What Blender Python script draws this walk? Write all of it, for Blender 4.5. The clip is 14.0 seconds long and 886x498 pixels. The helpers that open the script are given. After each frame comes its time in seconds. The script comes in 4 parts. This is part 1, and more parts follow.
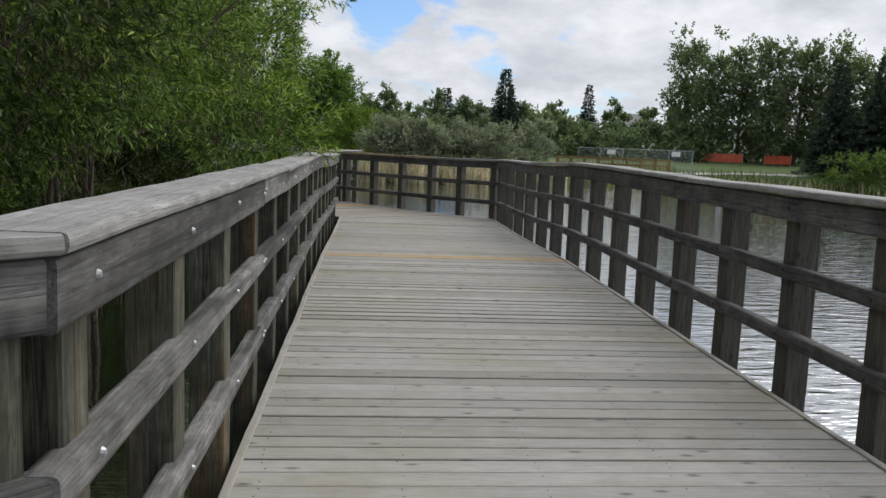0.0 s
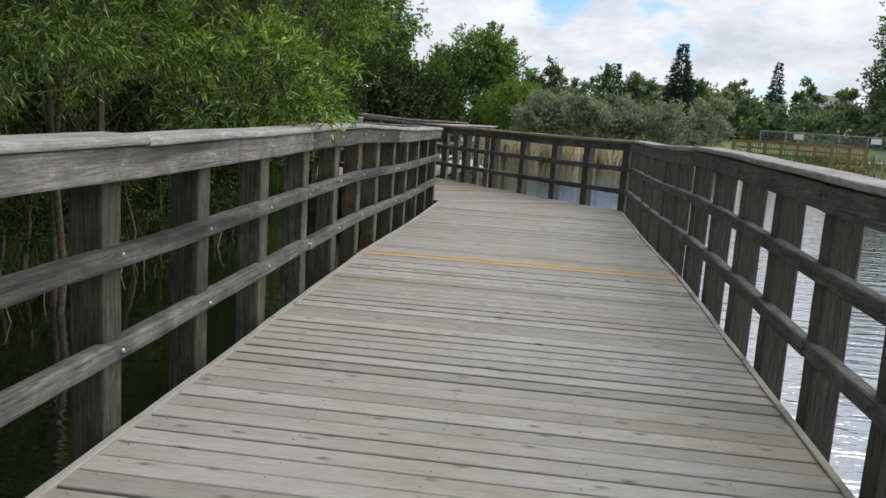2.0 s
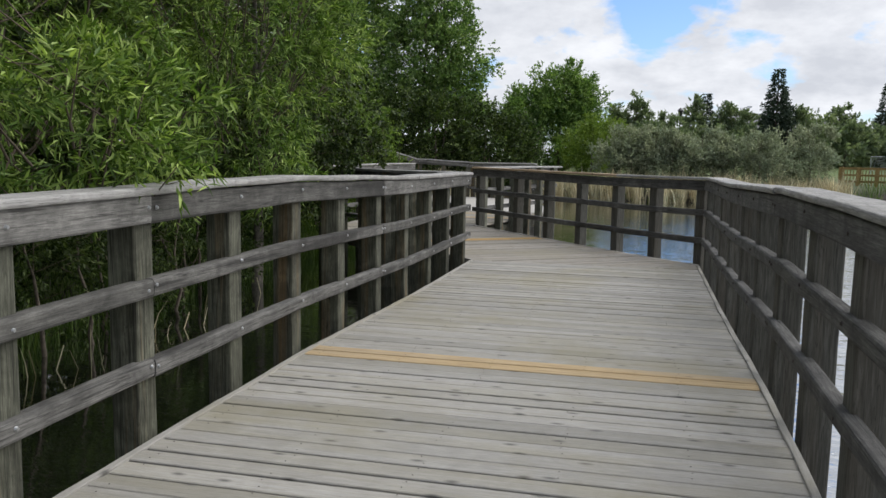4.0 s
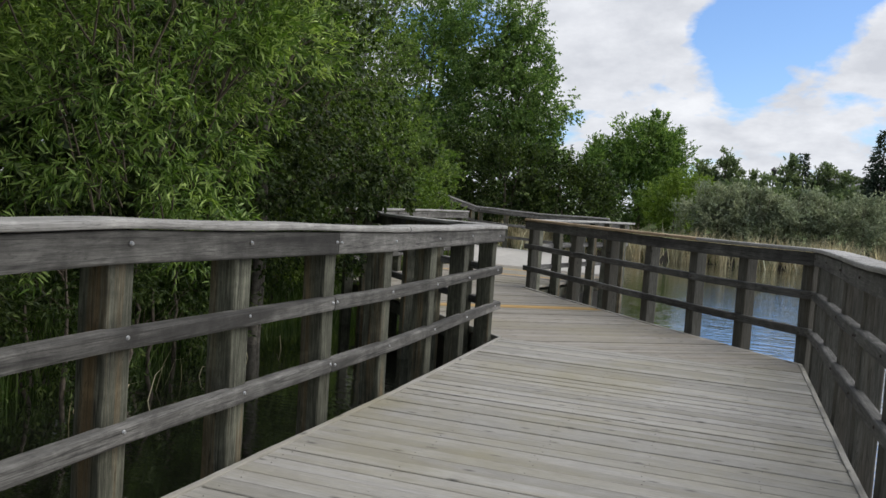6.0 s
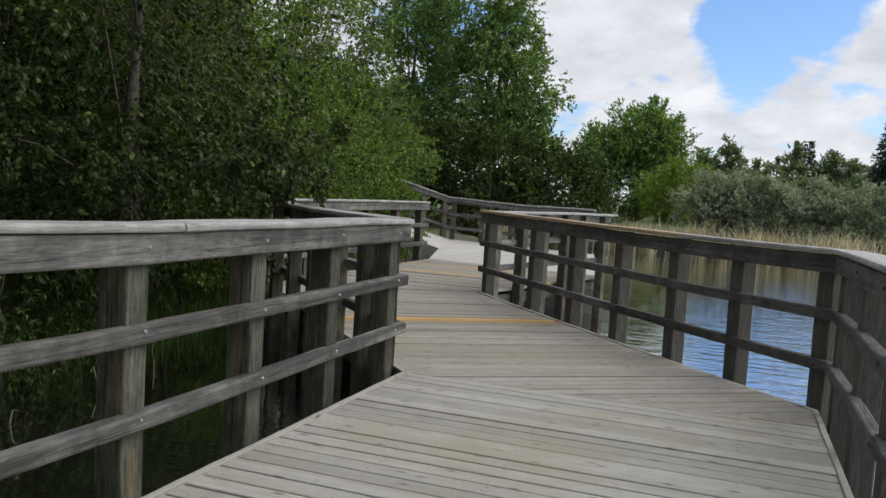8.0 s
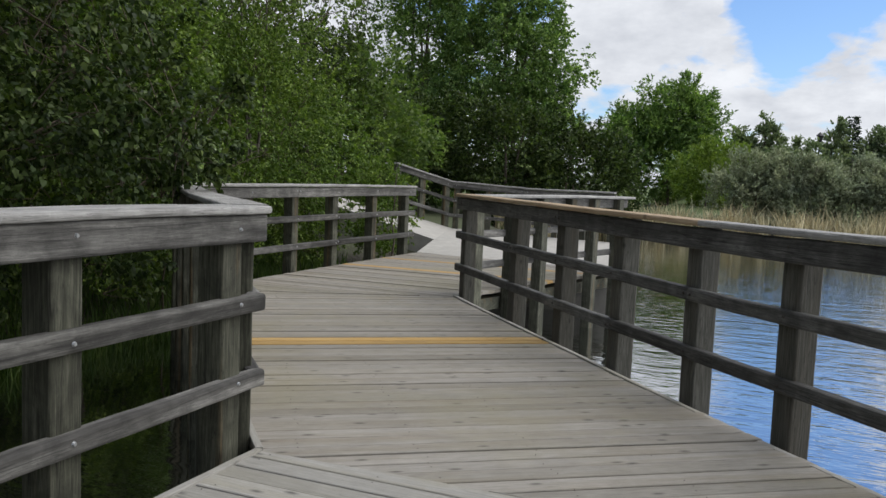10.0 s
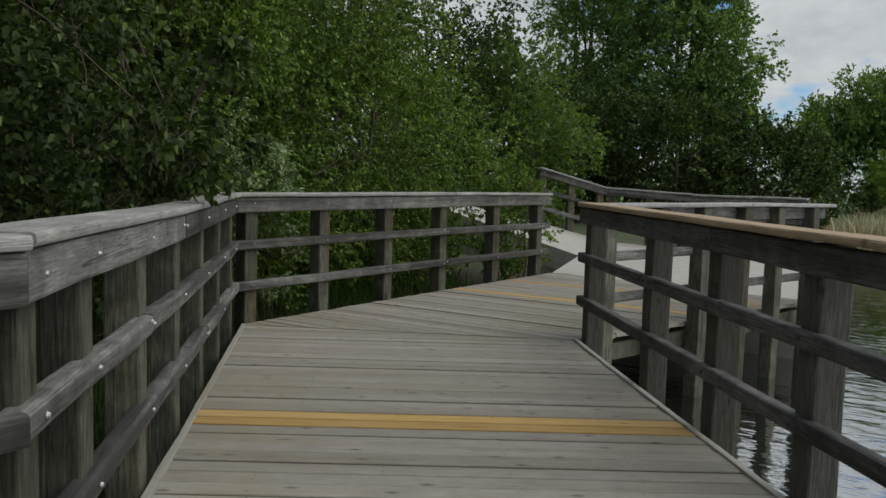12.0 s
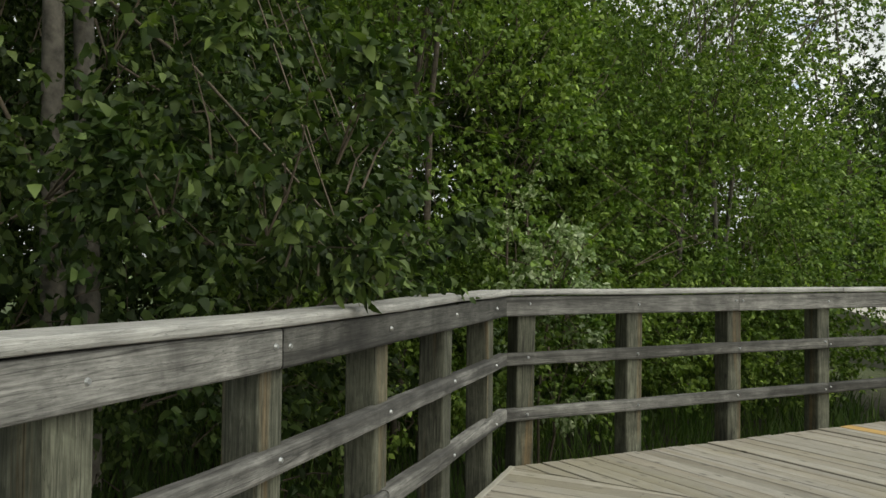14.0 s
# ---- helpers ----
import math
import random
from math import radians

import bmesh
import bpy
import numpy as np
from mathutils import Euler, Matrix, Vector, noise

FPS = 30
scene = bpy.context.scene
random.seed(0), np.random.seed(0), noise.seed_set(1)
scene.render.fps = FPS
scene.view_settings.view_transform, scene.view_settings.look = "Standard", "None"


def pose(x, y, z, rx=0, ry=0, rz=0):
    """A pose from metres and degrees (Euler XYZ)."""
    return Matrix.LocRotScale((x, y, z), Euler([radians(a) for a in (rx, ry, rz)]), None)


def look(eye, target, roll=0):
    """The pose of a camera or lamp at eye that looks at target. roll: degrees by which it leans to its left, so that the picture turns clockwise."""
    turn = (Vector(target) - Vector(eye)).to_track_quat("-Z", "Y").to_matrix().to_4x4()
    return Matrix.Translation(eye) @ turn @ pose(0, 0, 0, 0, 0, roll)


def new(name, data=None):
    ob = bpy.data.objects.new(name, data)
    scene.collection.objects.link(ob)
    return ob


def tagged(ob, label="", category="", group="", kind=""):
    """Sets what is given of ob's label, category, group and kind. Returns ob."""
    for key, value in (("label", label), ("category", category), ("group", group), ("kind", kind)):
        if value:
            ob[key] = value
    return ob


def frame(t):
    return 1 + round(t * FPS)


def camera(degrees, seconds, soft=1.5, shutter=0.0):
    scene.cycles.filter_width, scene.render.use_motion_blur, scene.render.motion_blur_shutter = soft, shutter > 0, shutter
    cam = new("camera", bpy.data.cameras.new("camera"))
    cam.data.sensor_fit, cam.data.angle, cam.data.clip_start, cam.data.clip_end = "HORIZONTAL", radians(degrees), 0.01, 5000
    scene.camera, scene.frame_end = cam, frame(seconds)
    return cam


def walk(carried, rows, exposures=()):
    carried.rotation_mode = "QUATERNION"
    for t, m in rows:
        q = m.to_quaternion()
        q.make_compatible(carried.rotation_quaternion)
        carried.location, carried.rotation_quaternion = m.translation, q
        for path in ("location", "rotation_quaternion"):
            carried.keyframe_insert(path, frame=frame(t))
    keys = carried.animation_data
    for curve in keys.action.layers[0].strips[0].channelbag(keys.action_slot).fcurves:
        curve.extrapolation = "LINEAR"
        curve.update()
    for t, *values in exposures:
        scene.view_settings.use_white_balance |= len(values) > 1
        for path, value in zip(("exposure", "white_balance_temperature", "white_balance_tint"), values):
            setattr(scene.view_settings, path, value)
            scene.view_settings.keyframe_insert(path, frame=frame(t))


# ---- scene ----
cam = camera(57.8, 14.0)
PATH = [
    (0, (-0.179, -0.063, 1.417), (0.018, 1.912, 1.167), 2.3),
    (0.5, (0.152, 0.49, 1.419), (0.162, 2.47, 1.137), 5.1),
    (1, (0.463, 1.063, 1.423), (0.402, 3.038, 1.117), 4.3),
    (1.5, (0.732, 1.549, 1.416), (0.517, 3.508, 1.076), 2.9),
    (2, (0.956, 2.177, 1.424), (0.74, 4.139, 1.098), 3.8),
    (2.5, (1.103, 2.756, 1.404), (0.785, 4.701, 1.063), 3.2),
    (3, (1.28, 3.366, 1.399), (0.917, 5.312, 1.115), 1.8),
    (3.2, (1.351, 3.608, 1.412), (0.974, 5.558, 1.17), 1.4),
    (5.3, (1.611, 6.284, 1.472), (0.995, 8.172, 1.237), 3.0),
    (5.5, (1.581, 6.529, 1.457), (0.943, 8.416, 1.283), 3.5),
    (6, (1.553, 7.179, 1.467), (0.904, 9.067, 1.345), 3.9),
    (6.5, (1.58, 7.791, 1.463), (0.932, 9.679, 1.336), 3.5),
    (7, (1.618, 8.461, 1.483), (0.973, 10.349, 1.351), 3.1),
    (7.5, (1.657, 9.083, 1.486), (1.015, 10.973, 1.355), 3.5),
    (8, (1.694, 9.752, 1.465), (1.039, 11.636, 1.324), 3.6),
    (8.5, (1.687, 10.402, 1.456), (1.002, 12.274, 1.295), 3.4),
    (8.7, (1.672, 10.669, 1.428), (0.96, 12.531, 1.266), 2.9),
    (10.8, (1.617, 13.377, 1.398), (0.87, 15.224, 1.22), 2.3),
    (11, (1.578, 13.636, 1.385), (0.793, 15.467, 1.213), 2.6),
    (11.5, (1.455, 14.205, 1.408), (0.511, 15.959, 1.23), 2.2),
    (12, (1.243, 14.776, 1.394), (0.131, 16.429, 1.223), 1.7),
    (12.5, (1.024, 15.338, 1.392), (-0.215, 16.905, 1.29), 1.5),
    (13, (0.809, 15.856, 1.39), (-0.592, 17.284, 1.386), 1.1),
    (13.5, (0.549, 16.338, 1.377), (-1.146, 17.399, 1.399), 1.0),
    (14, (0.254, 16.83, 1.382), (-1.506, 17.779, 1.425), 0.8),
]
walk(cam, [(t, look(e, a, r)) for t, e, a, r in PATH],
     ((0, 0.12, 6300, 11), (0.8, 0.32, 6300, 11), (3.2, 0.32, 6300, 11), (5.3, 0.2, 6300, 11), (8.5, 0.22, 6300, 11), (11, 0.12, 6250, 9), (12.5, -0.4, 6400, 5), (13.4, -0.38, 6600, 3), (14, 0.4, 6850, 1)))

# ---- world and sun ----
SUN_EL, SUN_AZ = 52.0, 58.0   # degrees: height, and turn from ahead (+y) to the right (+x)
world = bpy.data.worlds.new("world")
scene.world = world
world.use_nodes = True
wt = world.node_tree
wt.nodes.clear()


def wnode(kind, **values):
    n = wt.nodes.new(kind)
    for key, value in values.items():
        n.inputs[key].default_value = value
    return n


def wmath(op, a, b=None):
    n = wt.nodes.new("ShaderNodeMath")
    n.operation = op
    for i, v in enumerate((a, b)):
        if v is None:
            continue
        if isinstance(v, (int, float)):
            n.inputs[i].default_value = v
        else:
            wt.links.new(v, n.inputs[i])
    return n.outputs[0]


sky = wt.nodes.new("ShaderNodeTexSky")
sky.sky_type, sky.sun_disc = "NISHITA", False
sky.sun_elevation, sky.sun_rotation = radians(SUN_EL), radians(SUN_AZ)
sky.air_density, sky.dust_density, sky.ozone_density = 1.0, 0.6, 2.0
coords = wt.nodes.new("ShaderNodeTexCoord")
split = wt.nodes.new("ShaderNodeSeparateXYZ")
wt.links.new(coords.outputs["Generated"], split.inputs[0])
up = wmath("ADD", wmath("MAXIMUM", split.outputs[2], 0.0), 0.38)
flat = wt.nodes.new("ShaderNodeCombineXYZ")
wt.links.new(wmath("DIVIDE", split.outputs[0], up), flat.inputs[0])
wt.links.new(wmath("DIVIDE", split.outputs[1], up), flat.inputs[1])
shift = wt.nodes.new("ShaderNodeMapping")
shift.inputs["Location"].default_value = (3.1, 0.35, 0.0)
wt.links.new(flat.outputs[0], shift.inputs[0])
puffs = wnode("ShaderNodeTexNoise", Scale=3.4, Detail=10.0, Roughness=0.56, Distortion=0.15)
wt.links.new(shift.outputs[0], puffs.inputs["Vector"])
mask = wt.nodes.new("ShaderNodeValToRGB")
mask.color_ramp.elements[0].position, mask.color_ramp.elements[1].position = 0.465, 0.55
cover = wmath("MULTIPLY_ADD", wmath("ABSOLUTE", split.outputs[0]), 0.26)   # broken cloud, thicker to the sides
wt.links.new(puffs.outputs["Fac"], cover.node.inputs[2])


def cloud_bank(azimuth, height, near, reach, amount):
    """Cloud gathered (or, below nought, open blue) about a direction, in degrees."""
    a_, h_ = radians(azimuth), radians(height)
    dot = wt.nodes.new("ShaderNodeVectorMath")
    dot.operation = "DOT_PRODUCT"
    dot.inputs[1].default_value = (math.sin(a_) * math.cos(h_), math.cos(a_) * math.cos(h_), math.sin(h_))
    wt.links.new(coords.outputs["Generated"], dot.inputs[0])
    fade = wt.nodes.new("ShaderNodeMapRange")
    fade.interpolation_type = "SMOOTHSTEP"
    for key, value in (("From Min", math.cos(radians(reach))), ("From Max", math.cos(radians(near))), ("To Min", 0.0), ("To Max", amount)):
        fade.inputs[key].default_value = value
    wt.links.new(dot.outputs["Value"], fade.inputs["Value"])
    return fade.outputs[0]


for bank in ((2.5, 14.5, 1.0, 8.0, -0.13), (4.0, 25.0, 3.0, 13.0, -0.12), (-9.0, 15.0, 1.0, 8.0, 0.1), (-4.0, 7.0, 0.5, 5.0, 0.085), (4.5, 6.3, 0.5, 4.5, 0.085), (10.5, 10.0, 1.0, 5.0, 0.1), (22.0, 9.0, 6.0, 16.0, 0.08), (1.0, 9.0, 0.3, 2.6, -0.07)):
    cover = wmath("ADD", cover, cloud_bank(*bank))
wt.links.new(cover, mask.inputs[0])
shade = wnode("ShaderNodeTexNoise", Scale=3.6, Detail=7.0, Roughness=0.6)
wt.links.new(shift.outputs[0], shade.inputs["Vector"])
greys = wt.nodes.new("ShaderNodeValToRGB")
greys.color_ramp.elements[0].position, greys.color_ramp.elements[1].position = 0.36, 0.64
greys.color_ramp.elements[0].color = (3.5, 3.6, 3.8, 1)
greys.color_ramp.elements[1].color = (5.2, 5.25, 5.32, 1)
wt.links.new(shade.outputs["Fac"], greys.inputs[0])
blend = wt.nodes.new("ShaderNodeMix")
blend.data_type = "RGBA"
wt.links.new(mask.outputs[0], blend.inputs["Factor"])
dim = wt.nodes.new("ShaderNodeVectorMath")
dim.operation = "MULTIPLY"
dim.inputs[1].default_value = (0.62, 0.72, 0.86)
wt.links.new(sky.outputs[0], dim.inputs[0])
wt.links.new(dim.outputs[0], blend.inputs["A"])
# cloud is brighter towards the sun and greyer away from it
toward = wt.nodes.new("ShaderNodeVectorMath")
toward.operation = "DOT_PRODUCT"
wt.links.new(coords.outputs["Generated"], toward.inputs[0])
toward.inputs[1].default_value = (math.sin(radians(SUN_AZ)) * math.cos(radians(SUN_EL)), math.cos(radians(SUN_AZ)) * math.cos(radians(SUN_EL)), math.sin(radians(SUN_EL)))
gain = wmath("ADD", wmath("MULTIPLY", toward.outputs["Value"], 0.2), 0.95)
lit = wt.nodes.new("ShaderNodeVectorMath")
lit.operation = "SCALE"
wt.links.new(greys.outputs[0], lit.inputs[0])
wt.links.new(gain, lit.inputs["Scale"])
wt.links.new(lit.outputs[0], blend.inputs["B"])
backg = wnode("ShaderNodeBackground", Strength=0.15)
wt.links.new(blend.outputs["Result"], backg.inputs[0])
wout = wt.nodes.new("ShaderNodeOutputWorld")
wt.links.new(backg.outputs[0], wout.inputs[0])

sun_data = bpy.data.lights.new("sun", "SUN")
sun_data.energy, sun_data.angle, sun_data.color = 2.35, radians(70), (1.0, 0.95, 0.87)
sun = new("sun", sun_data)
a, e = radians(SUN_AZ), radians(SUN_EL)
sun.matrix_world = look((40 * math.sin(a) * math.cos(e), 40 * math.cos(a) * math.cos(e), 40 * math.sin(e)), (0, 0, 0))

# ---- materials ----


def material(name):
    m = bpy.data.materials.new(name)
    m.use_nodes = True
    nt = m.node_tree
    nt.nodes.clear()
    out = nt.nodes.new("ShaderNodeOutputMaterial")
    bsdf = nt.nodes.new("ShaderNodeBsdfPrincipled")
    nt.links.new(bsdf.outputs[0], out.inputs[0])
    return m, nt, bsdf, out


def link(nt, a, b):
    nt.links.new(a, b)


def tex_noise(nt, vec, scale, detail=4.0, rough=0.55, distortion=0.0):
    n = nt.nodes.new("ShaderNodeTexNoise")
    n.inputs["Scale"].default_value, n.inputs["Detail"].default_value = scale, detail
    n.inputs["Roughness"].default_value, n.inputs["Distortion"].default_value = rough, distortion
    link(nt, vec, n.inputs["Vector"])
    return n.outputs["Fac"]


def ramp(nt, fac, stops):
    n = nt.nodes.new("ShaderNodeValToRGB")
    els = n.color_ramp.elements
    while len(els) < len(stops):
        els.new(0.5)
    for el, (p, c) in zip(els, stops):
        el.position, el.color = p, (*c, 1)
    link(nt, fac, n.inputs[0])
    return n.outputs[0]


def mix(nt, fac, a, b, mode="MIX"):
    n = nt.nodes.new("ShaderNodeMix")
    n.data_type, n.blend_type = "RGBA", mode
    for key, v in (("Factor", fac), ("A", a), ("B", b)):
        if isinstance(v, (int, float)):
            n.inputs[key].default_value = v
        elif isinstance(v, tuple):
            n.inputs[key].default_value = (*v, 1)
        else:
            link(nt, v, n.inputs[key])
    return n.outputs["Result"]


def bump(nt, height, strength, distance, bsdf):
    n = nt.nodes.new("ShaderNodeBump")
    n.inputs["Strength"].default_value, n.inputs["Distance"].default_value = strength, distance
    link(nt, height, n.inputs["Height"])
    link(nt, n.outputs[0], bsdf.inputs["Normal"])


def piece_coords(nt, stretch):
    """Object coordinates, moved along by a random step for each piece, and squeezed along the grain (x)."""
    tc = nt.nodes.new("ShaderNodeTexCoord")
    info = nt.nodes.new("ShaderNodeObjectInfo")
    mul = nt.nodes.new("ShaderNodeMath")
    mul.operation = "MULTIPLY"
    mul.inputs[1].default_value = 57.0
    link(nt, info.outputs["Random"], mul.inputs[0])
    off = nt.nodes.new("ShaderNodeCombineXYZ")
    for i in range(3):
        link(nt, mul.outputs[0], off.inputs[i])
    add = nt.nodes.new("ShaderNodeVectorMath")
    add.operation = "ADD"
    link(nt, tc.outputs["Object"], add.inputs[0])
    link(nt, off.outputs[0], add.inputs[1])
    mp = nt.nodes.new("ShaderNodeMapping")
    mp.inputs["Scale"].default_value = (stretch, 1, 1)
    link(nt, add.outputs[0], mp.inputs[0])
    return mp.outputs[0], add.outputs[0], info.outputs["Random"]


def wood(name, dark, mid, pale, stain, grain_scale=38.0, stain_amount=0.5, rough=0.8, knots=True, relief=0.5, crack=0.55, moss=0.0, vary=0.2, patchy=0.0, edge=(0.44, 0.66), flat_knots=False):
    m, nt, bsdf, out = material(name)
    grain_v, plain_v, rnd = piece_coords(nt, 0.06)
    grain = tex_noise(nt, grain_v, grain_scale, 6.0, 0.65, 0.35)
    col = ramp(nt, grain, [(0.30, dark), (0.48, mid), (0.70, pale)])
    blot = tex_noise(nt, grain_v, 6.0, 5.0, 0.6, 0.6)
    blot_m = ramp(nt, blot, [(edge[0], (0, 0, 0)), (edge[1], (1, 1, 1))])
    sc = nt.nodes.new("ShaderNodeMath")
    sc.operation, sc.inputs[1].default_value = "MULTIPLY", stain_amount
    link(nt, blot_m, sc.inputs[0])
    col = mix(nt, sc.outputs[0], col, stain)
    checks = tex_noise(nt, grain_v, grain_scale * 0.45, 3.0, 0.5, 0.8)
    lines = ramp(nt, checks, [(0.482, (0, 0, 0)), (0.5, (1, 1, 1)), (0.518, (0, 0, 0))])
    ln = nt.nodes.new("ShaderNodeMath")
    ln.operation, ln.inputs[1].default_value = "MULTIPLY", crack
    link(nt, lines, ln.inputs[0])
    col = mix(nt, ln.outputs[0], col, tuple(0.3 * c for c in dark))
    tint = ramp(nt, rnd, [(0.0, (1 - vary, 1 - vary, 0.98 - vary)), (0.3, (1 - 0.35 * vary, 1 - 0.36 * vary, 0.99 - 0.4 * vary)), (0.7, (1.02, 1.02, 1.02)), (1.0, (1 + 0.55 * vary, 1 + 0.54 * vary, 1 + 0.48 * vary))])
    col = mix(nt, 1.0, col, tint, "MULTIPLY")
    if patchy:
        worn = tex_noise(nt, plain_v, 4.5, 6.0, 0.68, 0.5)
        lo, hi = 1 - 0.6 * patchy, 1 + 0.75 * patchy
        col = mix(nt, 1.0, col, ramp(nt, worn, [(0.34, (lo, lo, lo)), (0.5, (1, 1, 1)), (0.66, (hi, hi, hi))]), "MULTIPLY")
        split_v = nt.nodes.new("ShaderNodeMapping")
        split_v.inputs["Scale"].default_value = (0.35, 1, 1)
        link(nt, grain_v, split_v.inputs[0])
        deep = tex_noise(nt, split_v.outputs[0], 15.0, 3.0, 0.5, 0.3)
        col = mix(nt, ramp(nt, deep, [(0.487, (0, 0, 0)), (0.5, (min(0.9, 1.3 * patchy),) * 3), (0.513, (0, 0, 0))]), col, tuple(0.2 * c for c in dark))
    if knots:
        mp = nt.nodes.new("ShaderNodeMapping")
        mp.inputs["Scale"].default_value = (1.9, 4.6, 1.0) if flat_knots else (2.6, 6.0, 1.2)
        link(nt, plain_v, mp.inputs[0])
        vor = nt.nodes.new("ShaderNodeTexVoronoi")
        vor.inputs["Scale"].default_value = 1.0
        if flat_knots:
            vor.voronoi_dimensions = "2D"
        link(nt, mp.outputs[0], vor.inputs["Vector"])
        kn = ramp(nt, vor.outputs["Distance"], [(0.02, (0.85, 0.85, 0.85)), (0.05, (0.45, 0.45, 0.45)), (0.09, (0, 0, 0))])
        col = mix(nt, kn, col, tuple(0.35 * c for c in dark))
    if moss:
        place_v = nt.nodes.new("ShaderNodeNewGeometry").outputs["Position"]
        patch = ramp(nt, tex_noise(nt, place_v, 0.55, 6.0, 0.65), [(0.5, (0, 0, 0)), (0.74, (moss, moss, moss))])
        col = mix(nt, patch, col, (0.245, 0.222, 0.14))
        speck = ramp(nt, tex_noise(nt, place_v, 42.0, 3.0, 0.6), [(0.68, (0, 0, 0)), (0.76, (0.45, 0.45, 0.45))])
        col = mix(nt, speck, col, (0.10, 0.095, 0.085))
    link(nt, col, bsdf.inputs["Base Color"])
    bsdf.inputs["Roughness"].default_value = rough
    bsdf.inputs["Specular IOR Level"].default_value = 0.3
    bump(nt, grain, relief, 0.006, bsdf)
    return m


M_DECK = wood("weathered_deck_wood", (0.255, 0.246, 0.226), (0.318, 0.308, 0.286), (0.37, 0.36, 0.338), (0.265, 0.245, 0.175), 120.0, 0.45, crack=0.18, moss=0.85, vary=0.2, patchy=0.12, flat_knots=True)
M_FRESH = wood("new_yellow_deck_wood", (0.29, 0.175, 0.06), (0.43, 0.275, 0.095), (0.49, 0.335, 0.14), (0.34, 0.27, 0.17), 60.0, 0.4, crack=0.13)
M_DECKWARM = wood("brownish_weathered_deck_wood", (0.222, 0.206, 0.178), (0.28, 0.262, 0.232), (0.335, 0.316, 0.286), (0.20, 0.165, 0.11), 120.0, 0.5, crack=0.18, moss=0.7, vary=0.2, patchy=0.12, flat_knots=True)
M_HALF = wood("part_weathered_yellow_deck_wood", (0.26, 0.185, 0.095), (0.385, 0.285, 0.155), (0.45, 0.35, 0.215), (0.29, 0.25, 0.19), 60.0, 0.6, crack=0.13)
M_RAIL = wood("weathered_rail_wood", (0.09, 0.088, 0.084), (0.14, 0.137, 0.131), (0.225, 0.22, 0.212), (0.028, 0.027, 0.026), 130.0, 0.85, relief=0.3, vary=0.4, patchy=0.6, edge=(0.45, 0.62))
# right-hand rails face away from the sun; their shade is in this dark colour
M_RAILDARK = wood("shade_darkened_rail_wood", (0.055, 0.055, 0.053), (0.09, 0.089, 0.085), (0.155, 0.152, 0.145), (0.035, 0.034, 0.033), 110.0, 0.75, relief=0.6, patchy=0.6)
M_CAP = wood("bleached_cap_wood", (0.226, 0.222, 0.213), (0.313, 0.309, 0.3), (0.409, 0.4, 0.392), (0.21, 0.205, 0.195), 110.0, 0.5, relief=0.6, patchy=0.35)
M_POST = wood("weathered_post_wood", (0.0394, 0.041, 0.0303), (0.0771, 0.0795, 0.0599), (0.148, 0.149, 0.116), (0.185, 0.112, 0.045), 80.0, 0.55, relief=0.6, vary=0.4, patchy=0.6, edge=(0.54, 0.66))
# the same shade painted into the right-hand posts
M_POSTDARK = wood("shade_darkened_post_wood", (0.043, 0.043, 0.037), (0.073, 0.072, 0.062), (0.125, 0.123, 0.108), (0.07, 0.052, 0.034), 80.0, 0.4, relief=0.6)
M_CAPNEW = wood("new_cap_wood", (0.30, 0.20, 0.12), (0.42, 0.31, 0.20), (0.50, 0.38, 0.26), (0.40, 0.33, 0.24), 46.0, 0.3)
M_PIER = wood("yellow_treated_wood", (0.15, 0.10, 0.035), (0.26, 0.18, 0.07), (0.33, 0.24, 0.10), (0.3, 0.2, 0.08), 20.0, 0.3)


def plain(name, colour, rough=0.6, metal=0.0, vary=0.15, scale=12.0, relief=0.0):
    m, nt, bsdf, out = material(name)
    tc = nt.nodes.new("ShaderNodeTexCoord")
    n = tex_noise(nt, tc.outputs["Object"], scale, 6.0, 0.6)
    col = ramp(nt, n, [(0.3, tuple(c * (1 - vary) for c in colour)), (0.7, tuple(min(1, c * (1 + vary)) for c in colour))])
    link(nt, col, bsdf.inputs["Base Color"])
    bsdf.inputs["Roughness"].default_value, bsdf.inputs["Metallic"].default_value = rough, metal
    if relief:
        bump(nt, n, relief, 0.01, bsdf)
    return m


M_BOLT = plain("galvanised_steel", (0.46, 0.47, 0.48), 0.45, 0.9, 0.1, 90.0)
# rust on nail heads; on right-hand bolts this dark also stands in for shade
M_BOLTDARK = plain("rusty_shaded_steel", (0.06, 0.05, 0.045), 0.7, 0.5, 0.3, 90.0)
M_STEEL = plain("dull_grey_steel", (0.42, 0.44, 0.46), 0.5, 0.8)
M_CONC = plain("pale_concrete", (0.37, 0.355, 0.325), 0.9, 0.0, 0.14, 5.0, 0.4)
M_SIDING = plain("white_siding", (0.72, 0.72, 0.70), 0.6)
M_ROOF = plain("grey_shingles", (0.17, 0.17, 0.18), 0.9, 0.0, 0.25, 3.0)
M_WHITE = plain("white_paint", (0.80, 0.80, 0.79), 0.45, 0.0, 0.04)
M_BLACK = plain("black_paint", (0.02, 0.02, 0.022), 0.4)
M_ORANGE = plain("orange_plastic_mesh", (0.55, 0.09, 0.035), 0.6)
M_GLASSY = plain("dark_window_glass", (0.03, 0.035, 0.04), 0.08, 0.0, 0.02)
M_RUBBER = plain("black_rubber", (0.02, 0.02, 0.02), 0.8)
M_PATH = plain("pale_gravel", (0.40, 0.39, 0.37), 0.95, 0.0, 0.2, 2.0)


